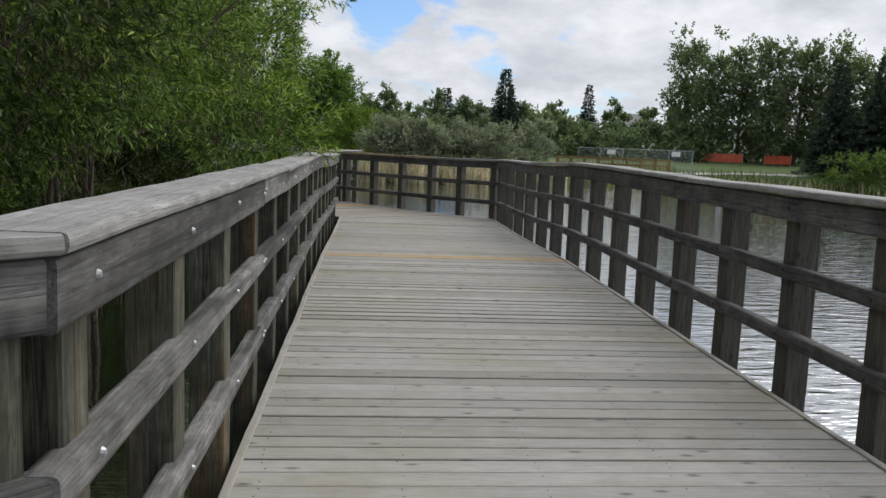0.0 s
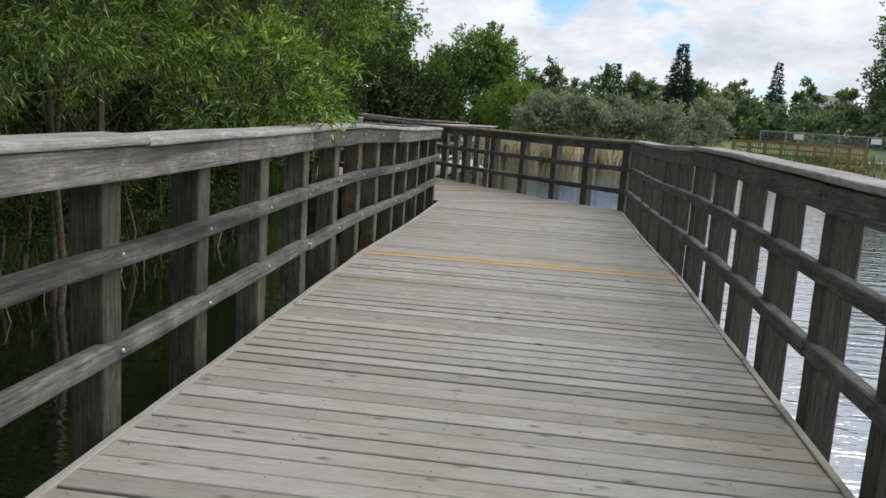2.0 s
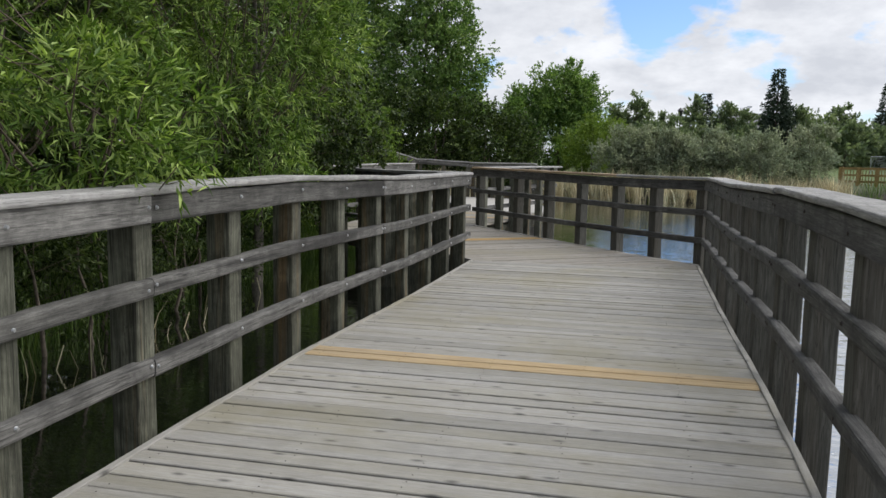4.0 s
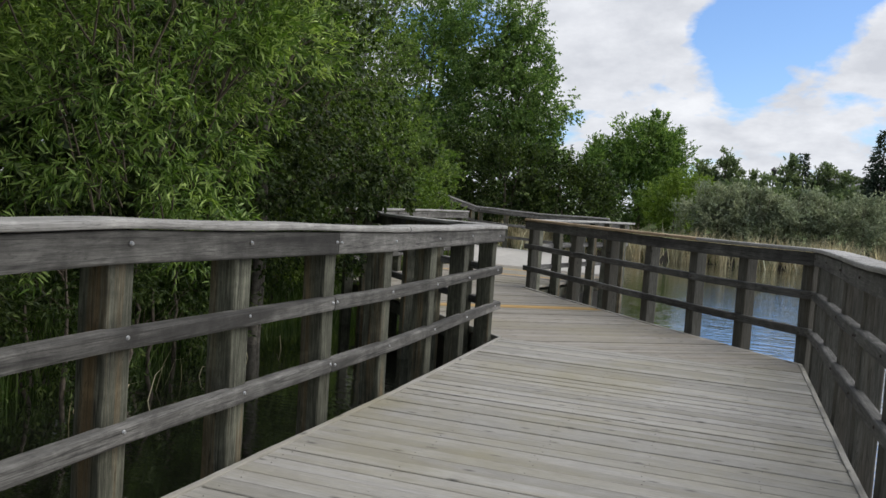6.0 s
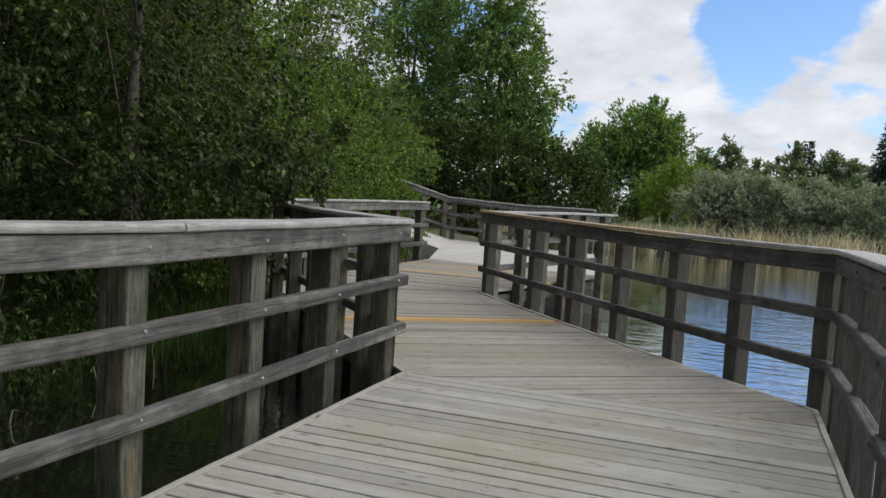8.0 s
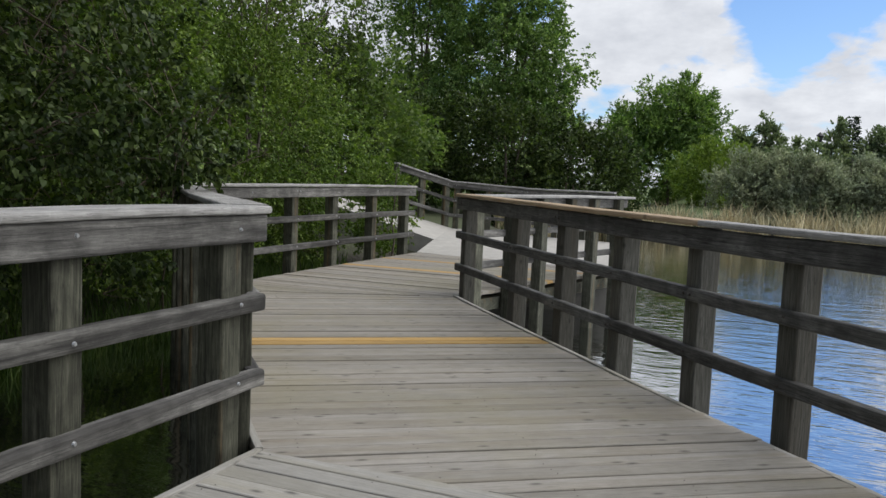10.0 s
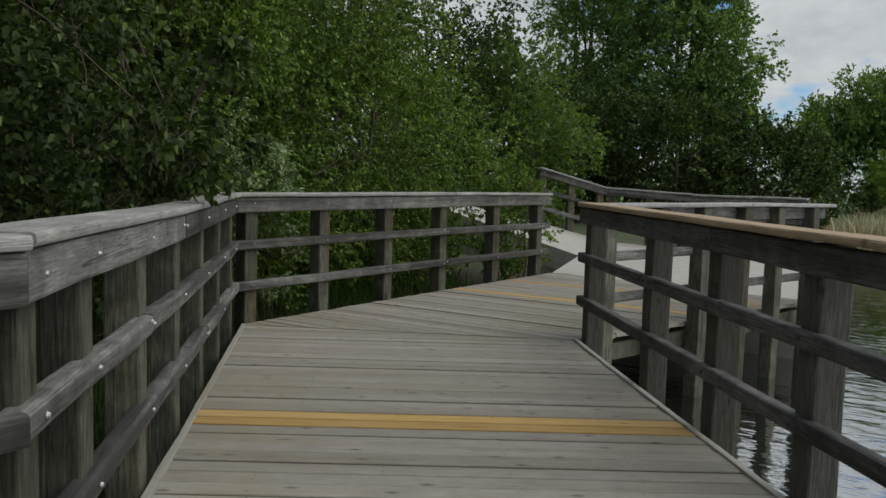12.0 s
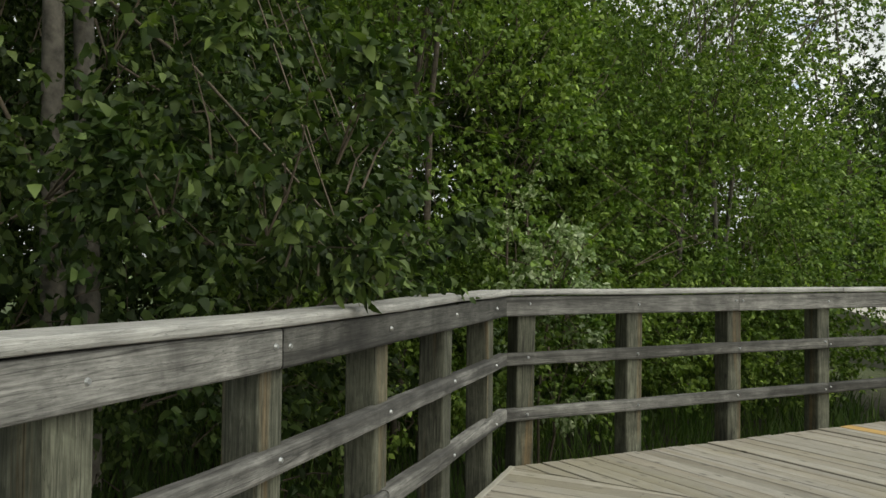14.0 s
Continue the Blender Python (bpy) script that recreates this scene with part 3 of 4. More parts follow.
def leaves(centres, dirs, length, width, rng, per=10, spread=0.5, droop=0.0, twist=0.9, broad=False):
    """Shoots at the centres, each with per leaves that point along and away from it. Folded leaf blades of two triangles."""
    n = len(centres)
    step = rng.uniform(0.0, 1.0, (n, per))
    shoot_len = length * per * 0.28
    pos = centres[:, None, :] + dirs[:, None, :] * (step * shoot_len)[..., None]
    side = rng.normal(size=(n, per, 3))
    way = dirs[:, None, :] * 0.75 + side * spread
    way[..., 2] -= droop
    way /= np.linalg.norm(way, axis=-1, keepdims=True) + 1e-9
    pos, way = pos.reshape(-1, 3), way.reshape(-1, 3)
    up = rng.normal(size=pos.shape) * twist + np.array([0, 0, 1.0])
    across = np.cross(way, up)
    across /= np.linalg.norm(across, axis=1, keepdims=True) + 1e-9
    nrm = np.cross(across, way)
    size = rng.uniform(0.65, 1.25, (len(pos), 1))
    ln, wd = length * size, width * size
    if broad:   # an egg-shaped blade with a drawn-out, drooping tip
        mid, sag = pos + way * ln * 0.28, nrm * ln
        far = pos + way * ln * 0.6
        v = np.stack([pos, mid + across * wd + nrm * wd * 0.3, far + across * wd * 0.78 + nrm * wd * 0.2 - sag * 0.05, pos + way * ln - sag * 0.2, far - across * wd * 0.78 + nrm * wd * 0.2 - sag * 0.05, mid - across * wd + nrm * wd * 0.3], 1)
        base = np.arange(len(pos))[:, None] * 6
        f = np.concatenate([base + np.array(q) for q in ((0, 1, 5), (1, 2, 4), (1, 4, 5), (2, 3, 4))], 1).reshape(-1, 3)
        return v.reshape(-1, 3), f
    v = np.stack([pos, pos + way * ln * 0.42 + across * wd + nrm * wd * 0.35, pos + way * ln - nrm * ln * 0.12, pos + way * ln * 0.42 - across * wd + nrm * wd * 0.35], 1)
    base = np.arange(len(pos))[:, None] * 4
    f = np.concatenate([base + np.array([0, 1, 2]), base + np.array([0, 2, 3])], 1).reshape(-1, 3)
    return v.reshape(-1, 3), f


def lumpy(dirs, seed, amount):
    """An uneven radius for each direction."""
    return np.array([1 + amount * (noise.noise(Vector(d) * 1.9 + Vector((seed, 0, 0))) + 0.6 * noise.noise(Vector(d) * 4.3 + Vector((0, seed, 0)))) for d in dirs])


def tree(name, label, category, x, y, blobs, leaf_size, mat, bark=M_BARK, trunks=1, trunk_r=0.12, seed=1, per=10, spread=0.5, droop=0.15, shell=0.55, lump=0.35, group="", tuft=0.2, broad=False):
    """A tree rooted at x, y. blobs: (dx, dy, z, rx, ry, rz, shoots), the leafy masses about it."""
    rng = np.random.default_rng(seed)
    rnd = random.Random(seed)
    gz = max(ground_at(x, y), WATER_Z - 0.5) - 0.05
    base = thing(name, label, category, group, x, y, gz)
    cs, ds, twigs = [], [], []
    top = max(b[2] + b[5] * 0.75 for b in blobs) - gz
    stems = []
    for k in range(trunks):
        sx, sy = (rnd.uniform(-0.5, 0.5) * (trunks > 1) for _ in range(2))
        lx, ly = rnd.uniform(-0.12, 0.12) * top, rnd.uniform(-0.12, 0.12) * top
        stem = [(sx + lx * u * u + 0.05 * rnd.uniform(-1, 1), sy + ly * u * u + 0.05 * rnd.uniform(-1, 1), top * u, max(0.012, trunk_r * (1 - 0.9 * u))) for u in [i / 7 for i in range(8)]]
        stems.append(stem)
    for dx, dy, z, rx, ry, rz, n in blobs:
        groups = max(8, n // 13)
        d = rng.normal(size=(groups, 3))
        d /= np.linalg.norm(d, axis=1, keepdims=True)
        r = (rng.uniform(shell ** 3, 1, groups) ** (1 / 3)) * lumpy(d, seed * 7.3 + dx, lump)
        hub = d * r[:, None] * np.array([rx, ry, rz]) + np.array([dx, dy, z - gz])
        pick = rng.integers(0, groups, n)
        puff = tuft * (rx * ry * rz) ** (1 / 3)
        c = hub[pick] + rng.normal(size=(n, 3)) * puff * 0.5
        way = d[pick] * 0.8 + (c - hub[pick]) / puff * 0.5 + np.array([0, 0, 0.3 - droop]) + rng.normal(size=(n, 3)) * 0.3
        way /= np.linalg.norm(way, axis=1, keepdims=True)
        keep = c[:, 2] > 0.03
        cs.append(c[keep])
        ds.append(way[keep])
        for _ in range(8):
            stem = rnd.choice(stems)
            s = stem[rnd.randrange(2, 7)]
            e = hub[rnd.randrange(groups)]
            mid = [(s[i] + e[i]) / 2 + rnd.uniform(-0.15, 0.15) for i in range(3)]
            mid[2] += 0.1 * rz
            twigs.append([(*s[:3], s[3] * 0.28), (*mid, s[3] * 0.14), (*e, 0.004)])
        for j in range(0, n, max(1, n // max(1, min(220, n // 16)))):
            q = hub[pick[j]] * np.array([0.75, 0.75, 0.9]) + np.array([dx * 0.25, dy * 0.25, 0])
            twigs.append([(*q, 0.007), (*(q * 0.4 + c[j] * 0.6 + rng.normal(size=3) * 0.05), 0.005), (*(c[j] + way[j] * leaf_size[0] * 2), 0.002)])
    for stem in stems:
        v, f = tubes([stem], 8)
        mesh_object("trunk", v, f, bark, base, smooth=True)
    v, f = tubes(twigs, 4)
    tagged(mesh_object("branchwork", v, f, M_TWIG, base, smooth=True), kind="stuff")
    v, f = leaves(np.concatenate(cs), np.concatenate(ds), leaf_size[0], leaf_size[1], rng, per, spread, droop, broad=broad)
    mesh_object("crown", v, f, mat, base, smooth=broad)
    return base


def spruce(x, y, height, radius, seed, label, size=0.22, mat=M_SPRUCE):
    rng = np.random.default_rng(seed)
    gz = ground_at(x, y) - 0.05
    base = thing("spruce_tree", label, "tree", "far trees", x, y, gz)
    v, f = tubes([[(0, 0, 0, 0.16), (0, 0, height * 0.6, 0.08), (0, 0, height, 0.01)]], 7)
    mesh_object("trunk", v, f, M_BARK, base, smooth=True)
    cs, ds = [], []
    tiers = int(height / 0.2)
    for i in range(tiers):
        u = (i + 0.6) / tiers
        z = height * (0.08 + 0.92 * u)
        r = radius * (1 - u) ** 1.05 * rng.uniform(0.85, 1.1) + 0.05
        arms = max(7, int(22 * (1 - u)) + 8)
        for k in range(arms):
            a = rng.uniform(0, 2 * math.pi)
            rr = r * rng.uniform(0.65, 1.15)
            n = max(2, int(rr / 0.18))
            for s in range(n):
                q = (s + 1) / n
                cs.append((math.cos(a) * rr * q, math.sin(a) * rr * q, z - 0.32 * rr * q + 0.12 * rr * q * q))
                ds.append((math.cos(a), math.sin(a), -0.1))
    cs, ds = np.array(cs), np.array(ds)
    v, f = leaves(cs, ds / np.linalg.norm(ds, axis=1, keepdims=True), size, size * 0.22, rng, 4, 0.4, 0.05)
    mesh_object("crown", v, f, mat, base)
    return base


def blades(name, label, category, spots, height, width, mat, seed, lean=0.25, bent=0.2):
    """Upright thin blades at the spots (x, y, z): one object that nobody could count."""
    rng = np.random.default_rng(seed)
    p = np.array(spots)
    n = len(p)
    h = height * rng.uniform(0.55, 1.2, (n, 1))
    a = rng.uniform(0, 2 * math.pi, n)
    side = np.stack([np.cos(a), np.sin(a), np.zeros(n)], 1) * width
    off = np.concatenate([rng.normal(size=(n, 2)) * lean, np.zeros((n, 1))], 1) * h
    mid = p + np.array([0, 0, 0.55]) * h + off * 0.4
    tip = p + np.array([0, 0, 1.0]) * h * rng.uniform(1 - bent, 1, (n, 1)) + off
    v = np.stack([p - side, p + side, mid + side * 0.8, mid - side * 0.8, tip], 1).reshape(-1, 3)
    b = np.arange(n)[:, None] * 5
    f = np.concatenate([b + np.array([0, 1, 2]), b + np.array([0, 2, 3]), b + np.array([3, 2, 4])], 1).reshape(-1, 3)
    ob = mesh_object(name, v, f, mat)
    return tagged(ob, label, category, kind="stuff")


WLEAF, PLEAF = (0.084, 0.0078), (0.06, 0.018)
tree("willow", "bright green willow with narrow leaves overhanging the railing", "tree", -3.3, 5.2,
     [(0.85, 1.9, 2.7, 1.35, 2.0, 1.45, 3300), (0.1, 1.2, 4.3, 1.9, 2.4, 1.5, 2300), (2.0, 3.0, 1.6, 0.62, 0.5, 0.45, 520), (-0.6, 1.4, 2.6, 1.4, 2.0, 1.5, 1200)],
     WLEAF, M_WILLOW, trunks=5, trunk_r=0.045, seed=3, per=9, spread=0.55, droop=0.05, lump=0.6, tuft=0.085, shell=0.7, group="willows by the deck")
tree("willow", "bright green willow with bare lower twigs beside the deck", "tree", -3.4, 9.9,
     [(0.5, -0.7, 3.05, 1.4, 2.0, 1.35, 1100), (1.3, 1.75, 2.6, 0.95, 1.15, 1.35, 3200), (0.1, 0.4, 4.4, 1.9, 2.2, 1.6, 1500), (-0.6, 0, 2.6, 1.4, 2.4, 1.5, 1300)],
     WLEAF, M_WILLOW, trunks=5, trunk_r=0.045, seed=4, per=9, spread=0.55, droop=0.05, lump=0.6, tuft=0.085, shell=0.7, group="willows by the deck")
# this willow's shade is in its leaf colour
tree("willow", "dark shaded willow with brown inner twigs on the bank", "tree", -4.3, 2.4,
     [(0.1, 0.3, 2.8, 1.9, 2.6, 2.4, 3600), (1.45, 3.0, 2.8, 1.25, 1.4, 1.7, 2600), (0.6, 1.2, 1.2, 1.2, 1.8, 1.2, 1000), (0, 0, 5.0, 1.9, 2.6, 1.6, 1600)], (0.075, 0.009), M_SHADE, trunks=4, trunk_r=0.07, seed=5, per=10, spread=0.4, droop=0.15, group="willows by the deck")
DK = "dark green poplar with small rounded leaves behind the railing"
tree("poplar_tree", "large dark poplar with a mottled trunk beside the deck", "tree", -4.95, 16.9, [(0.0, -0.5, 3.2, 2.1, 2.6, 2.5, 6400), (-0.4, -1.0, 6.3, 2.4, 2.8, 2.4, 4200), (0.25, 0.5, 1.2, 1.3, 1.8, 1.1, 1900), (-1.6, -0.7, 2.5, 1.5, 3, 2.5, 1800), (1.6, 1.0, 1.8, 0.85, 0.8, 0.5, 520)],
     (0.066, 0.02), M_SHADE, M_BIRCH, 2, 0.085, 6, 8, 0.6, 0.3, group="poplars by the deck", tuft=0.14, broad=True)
tree("poplar_tree", DK, "tree", -7.0, 20.5, [(0.3, 0, 2.4, 1.8, 2.6, 2.3, 6400), (0, 0, 5.4, 1.9, 2.6, 2.3, 4200), (0.6, 0, 0.6, 1.2, 2.4, 0.9, 2200)],
     PLEAF, M_POPLAR, M_BARK, 4, 0.05, 7, 8, 0.6, 0.25, group="poplars by the deck", tuft=0.14, broad=True)
tree("poplar_tree", DK, "tree", -7.1, 24.6, [(0.2, 0, 2.0, 1.9, 2.4, 1.7, 5600), (-0.1, -0.6, 4.7, 2.0, 2.0, 2.1, 4600), (0.5, 0, 0.6, 1.3, 2.2, 0.9, 2000)],
     PLEAF, M_POPLAR, M_BIRCH, 4, 0.04, 8, 8, 0.6, 0.25, group="poplars by the deck", tuft=0.14, broad=True)
tree("poplar_tree", DK, "tree", -9.6, 26.6, [(0.2, 0, 2.2, 1.8, 2.0, 1.9, 3800), (0, 0, 4.2, 1.7, 1.9, 1.6, 1700)],
     PLEAF, M_POPLAR, M_BARK, 3, 0.06, 9, 10, 0.6, 0.2, group="poplars by the deck")
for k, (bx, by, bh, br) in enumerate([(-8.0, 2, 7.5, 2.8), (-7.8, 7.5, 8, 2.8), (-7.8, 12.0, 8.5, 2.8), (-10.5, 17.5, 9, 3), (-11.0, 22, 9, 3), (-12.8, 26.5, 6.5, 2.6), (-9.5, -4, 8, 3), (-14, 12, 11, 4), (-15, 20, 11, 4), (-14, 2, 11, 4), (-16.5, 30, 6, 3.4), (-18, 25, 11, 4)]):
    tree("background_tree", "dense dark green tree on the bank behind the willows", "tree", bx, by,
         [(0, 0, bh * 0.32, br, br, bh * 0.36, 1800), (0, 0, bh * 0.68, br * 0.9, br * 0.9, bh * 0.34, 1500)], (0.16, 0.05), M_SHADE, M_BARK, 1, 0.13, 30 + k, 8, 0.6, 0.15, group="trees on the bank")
tree("tall_poplar", "tall feathery poplar with a domed crown and gaps of sky", "tree", -10.4, 50.0,
     [(-0.2, 0, 3.4, 4.3, 3.6, 3.6, 3600), (0.2, 0, 6.8, 3.5, 3.2, 3.2, 3000), (-1.0, 0, 10.6, 3.1, 2.8, 3.6, 2800), (2.2, 0, 5.2, 1.5, 1.8, 2.4, 800), (1.1, 0, 9.3, 1.5, 1.6, 2.0, 600)], (0.15, 0.05), M_TALL, M_BARK, 4, 0.13, 50, 9, 0.6, 0.3, 0.45, 0.25, tuft=0.13, group="tall poplars")
tree("tall_poplar", "tall poplar with bare upper twigs and gaps of sky", "tree", -15.6, 51.5,
     [(0, 0, 4.0, 3.6, 3.2, 4.0, 2400), (0.4, 0, 8.5, 3.2, 3.0, 3.6, 1900), (0.2, 0, 12.2, 2.5, 2.4, 3.0, 1100)], (0.15, 0.05), M_TALL, M_BARK, 5, 0.12, 56, 9, 0.6, 0.3, 0.3, 0.35, tuft=0.15, group="tall poplars")
tree("background_tree", "dense dark green tree beside the ramp", "tree", -11.5, 36.0, [(0, 0, 2.6, 3.0, 3.0, 2.6, 2600)], (0.16, 0.058), M_DARK, M_BARK, 1, 0.14, 51, 9, 0.6, 0.15, group="trees on the bank")
tree("bushy_tree", "dark green rounded tree with wind-blown top twigs on the far shore", "tree", -4.6, 66.0,
     [(0, 0, 3.0, 3.6, 3.0, 3.0, 2800), (0.9, 0, 5.6, 2.5, 2.4, 2.0, 2000), (-2.0, 0, 4.6, 1.8, 2.0, 2.0, 1000), (1.4, 0, 7.1, 1.2, 1.2, 1.1, 260)], (0.24, 0.05), M_TALL, M_BARK, 2, 0.16, 52, 8, 0.5, -0.1, 0.5, 0.45)
tree("bush", "light green rounded bush on the far shore", "bush", -0.9, 59.6, [(0, 0, 2.0, 2.1, 1.8, 2.0, 1700)], (0.16, 0.05), M_FRESHLEAF, M_BARK, 3, 0.05, 53, 8, 0.5, 0.1)
# the gloom under the left railing is painted into these leaves
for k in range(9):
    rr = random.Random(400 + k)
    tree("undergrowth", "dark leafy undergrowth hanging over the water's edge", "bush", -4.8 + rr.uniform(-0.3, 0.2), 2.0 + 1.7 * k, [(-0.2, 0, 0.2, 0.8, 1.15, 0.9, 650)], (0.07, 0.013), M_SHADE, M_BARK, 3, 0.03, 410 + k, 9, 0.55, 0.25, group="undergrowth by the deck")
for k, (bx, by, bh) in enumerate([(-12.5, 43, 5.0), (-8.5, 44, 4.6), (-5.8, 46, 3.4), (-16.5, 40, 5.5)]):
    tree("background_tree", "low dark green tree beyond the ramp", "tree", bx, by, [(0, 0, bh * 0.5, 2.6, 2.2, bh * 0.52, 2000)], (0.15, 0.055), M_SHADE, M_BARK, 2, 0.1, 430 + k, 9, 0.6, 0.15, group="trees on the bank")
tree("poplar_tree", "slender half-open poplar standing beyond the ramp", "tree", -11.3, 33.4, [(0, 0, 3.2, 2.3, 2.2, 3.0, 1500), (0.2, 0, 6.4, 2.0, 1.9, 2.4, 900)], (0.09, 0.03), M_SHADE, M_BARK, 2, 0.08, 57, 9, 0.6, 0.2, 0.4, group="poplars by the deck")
tree("sapling", "young poplar sapling with pale leaf undersides behind the railing", "tree", -5.35, 20.75, [(0, 0, 1.25, 0.5, 0.45, 0.75, 330), (0.15, 0.1, 0.5, 0.4, 0.4, 0.5, 120)], (0.05, 0.015), M_PALELEAF, M_TWIG, 3, 0.015, 55, 8, 0.6, 0.2, broad=True)
tree("bush", "small green bush growing beside the landing", "bush", -5.35, 26.7, [(0, 0, 0.75, 0.6, 0.75, 0.95, 1000)], PLEAF, M_POPLAR, M_BARK, 3, 0.03, 54, 9, 0.6, 0.2)
for k in range(9):
    rr = random.Random(600 + k)
    bx = 0.4 + 1.35 * k + rr.uniform(-0.3, 0.3)
    tree("silver_bush", "silvery grey-green bush above the reeds", "bush", bx, 51.2 + 0.25 * max(0, bx - 4) + rr.uniform(-0.8, 0.8),
         [(0, 0, 1.2 + rr.uniform(-0.3, 0.2), 1.35, 1.3, 1.4 + rr.uniform(-0.4, 0.4), 800), (rr.uniform(-0.8, 0.8), 0, 2.2 + rr.uniform(-0.4, 0.5), 0.7, 0.8, 0.9, 260)], (0.16, 0.034), M_SILVER, M_BARK, 3, 0.04, 60 + k, 7, 0.5, 0.05, group="bushes on the far shore")
for k, (bx, by, top) in enumerate([(-0.3, 75, 6.2), (1.5, 75, 6.8), (3.3, 77, 5.0), (5.9, 75, 6.3), (8.5, 75, 6.4), (9.7, 74, 5.4), (-8.5, 74, 6.5)]):
    tree("slender_poplar", "dark slender poplar bent by the wind", "tree", bx, by,
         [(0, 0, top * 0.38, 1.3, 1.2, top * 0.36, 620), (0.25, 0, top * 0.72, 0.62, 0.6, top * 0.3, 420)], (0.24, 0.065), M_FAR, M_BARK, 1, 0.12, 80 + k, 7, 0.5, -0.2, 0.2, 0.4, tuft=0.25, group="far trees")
for k, (bx, top) in enumerate([(-2.5, 4.2), (2.8, 4.0), (4.8, 4.2), (7.0, 3.8), (10.5, 3.6)]):
    tree("background_tree", "rounded green tree behind the far bushes", "tree", bx, 70.0 + 0.5 * k, [(0, 0, top * 0.52, 1.7, 1.5, top * 0.5, 560)], (0.24, 0.07), M_FAR, M_BARK, 2, 0.1, 180 + k, 7, 0.5, 0.05, group="far trees")
spruce(12.6, 75.2, 8.0, 2.4, 90, "dark blue-green spruce standing above the far bushes", size=0.26)
spruce(27.1, 98.9, 8.4, 1.8, 91, "thin dark spruce far behind the fence")
spruce(7.2, 76.0, 5.9, 1.1, 92, "small dark spruce between slender poplars")
tree("background_tree", "loose grey-green tree beside the spruce", "tree", 15.2, 76.0, [(0, 0, 3.2, 1.7, 1.6, 2.6, 700)], (0.26, 0.07), M_FAR, M_BARK, 1, 0.12, 190, 7, 0.5, 0.0, group="far trees")
for k, (bx, by) in enumerate([(22.0, 97), (23.5, 98), (29.5, 97), (31, 99), (33.5, 95), (36, 93)]):
    tree("slender_poplar", "dark slender poplar far behind the fence", "tree", bx, by, [(0, 0, 2.8, 1.6, 1.6, 2.2, 300), (0.2, 0, 5.4, 0.55, 0.55, 2.0, 150)], (0.4, 0.12), M_FAR, M_BARK, 1, 0.12, 100 + k, 7, 0.5, -0.1, 0.3, 0.5, group="far trees")
for k in range(9):
    rr = random.Random(800 + k)
    an = radians(-21.8 - 1.75 * k)
    dd = 92 + rr.uniform(-3, 3)
    h = 13.2 + rr.uniform(-1.0, 1.0)
    tree("row_poplar", "tall poplar in a dark row with sky between the leaves", "tree", -dd * math.sin(an), dd * math.cos(an),
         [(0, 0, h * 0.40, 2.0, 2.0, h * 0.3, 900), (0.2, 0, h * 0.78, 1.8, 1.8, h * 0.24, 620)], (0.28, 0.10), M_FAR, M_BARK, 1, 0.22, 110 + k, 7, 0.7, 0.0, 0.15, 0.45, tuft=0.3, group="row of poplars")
for k, an in enumerate((-31.2, -33.6, -36.0)):
    aa = radians(an)
    spruce(-78 * math.sin(aa), 78 * math.cos(aa), 9.8 + 0.5 * k, 2.6, 120 + k, "large dark spruce beside the row of poplars", size=0.3)
for k in range(7):
    rr = random.Random(900 + k)
    tree("bush", "low green bush on the far bank", "bush", 36.5 + 1.3 * k, 57.5 - 1.2 * k + rr.uniform(-1, 1), [(0, 0, 1.0, 1.6, 1.4, 1.2 + rr.uniform(-0.2, 0.5), 380)], (0.2, 0.05), M_DARK, M_BARK, 3, 0.04, 130 + k, 7, 0.5, 0.05, group="bushes on the bank")
for k in range(10):
    rr = random.Random(950 + k)
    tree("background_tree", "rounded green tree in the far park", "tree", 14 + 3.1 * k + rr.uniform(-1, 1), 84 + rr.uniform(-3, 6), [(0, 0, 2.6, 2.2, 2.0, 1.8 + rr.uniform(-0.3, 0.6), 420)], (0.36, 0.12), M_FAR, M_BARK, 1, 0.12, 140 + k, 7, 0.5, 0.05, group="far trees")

# ---- reeds and grass ----


def shore_spots(n, x0, x1, y0, y1, dmin, dmax, seed, bare=-9.0):
    rng = np.random.default_rng(seed)
    x, y = rng.uniform(x0, x1, n), rng.uniform(y0, y1, n)
    d = pond_distance(x, y)
    k = (d > dmin) & (d < dmax) & (np.sin(2.3 * x + 1.7 * np.sin(1.1 * y)) + np.sin(5.9 * x + y) + rng.uniform(-0.9, 0.9, n) > bare)
    x, y = x[k], y[k]
    return np.stack([x, y, np.maximum(ground_height(x, y), WATER_Z - 0.1)], 1)


blades("reeds", "dry straw-coloured reeds along the far waterline", "reeds", shore_spots(80000, -8, 13, 42, 58, -0.9, 0.9, 1, -0.1), 1.55, 0.022, M_STRAW, 1)
blades("reeds", "green reeds mixed into the dry ones on the shore", "reeds", shore_spots(14000, -8, 16, 42, 56, -0.6, 1.4, 2, -0.4), 0.85, 0.014, M_GRASS, 2)
blades("reeds", "pale and green reeds along the park shore", "reeds", shore_spots(14000, 16, 46, 34, 66, -1.2, 0.5, 3), 1.0, 0.02, M_STRAW, 3)
blades("reeds", "green reeds along the park shore", "reeds", shore_spots(45000, 16, 46, 34, 66, -0.9, 1.8, 4), 1.0, 0.02, M_GRASS, 4)
blades("dead_stalks", "dead straw stalks standing in the dark water", "reeds", shore_spots(260, -4.2, -2.2, 5, 17, -1.1, 0.4, 5), 0.6, 0.006, M_STRAW, 5, 0.4, 0.6)
blades("grass", "green grass under the trees on the bank", "grass", shore_spots(60000, -14, -4.9, 6, 26, -0.2, 5, 6), 0.5, 0.008, M_GRASS, 6)

# ---- far park: pier, fence, path, houses ----


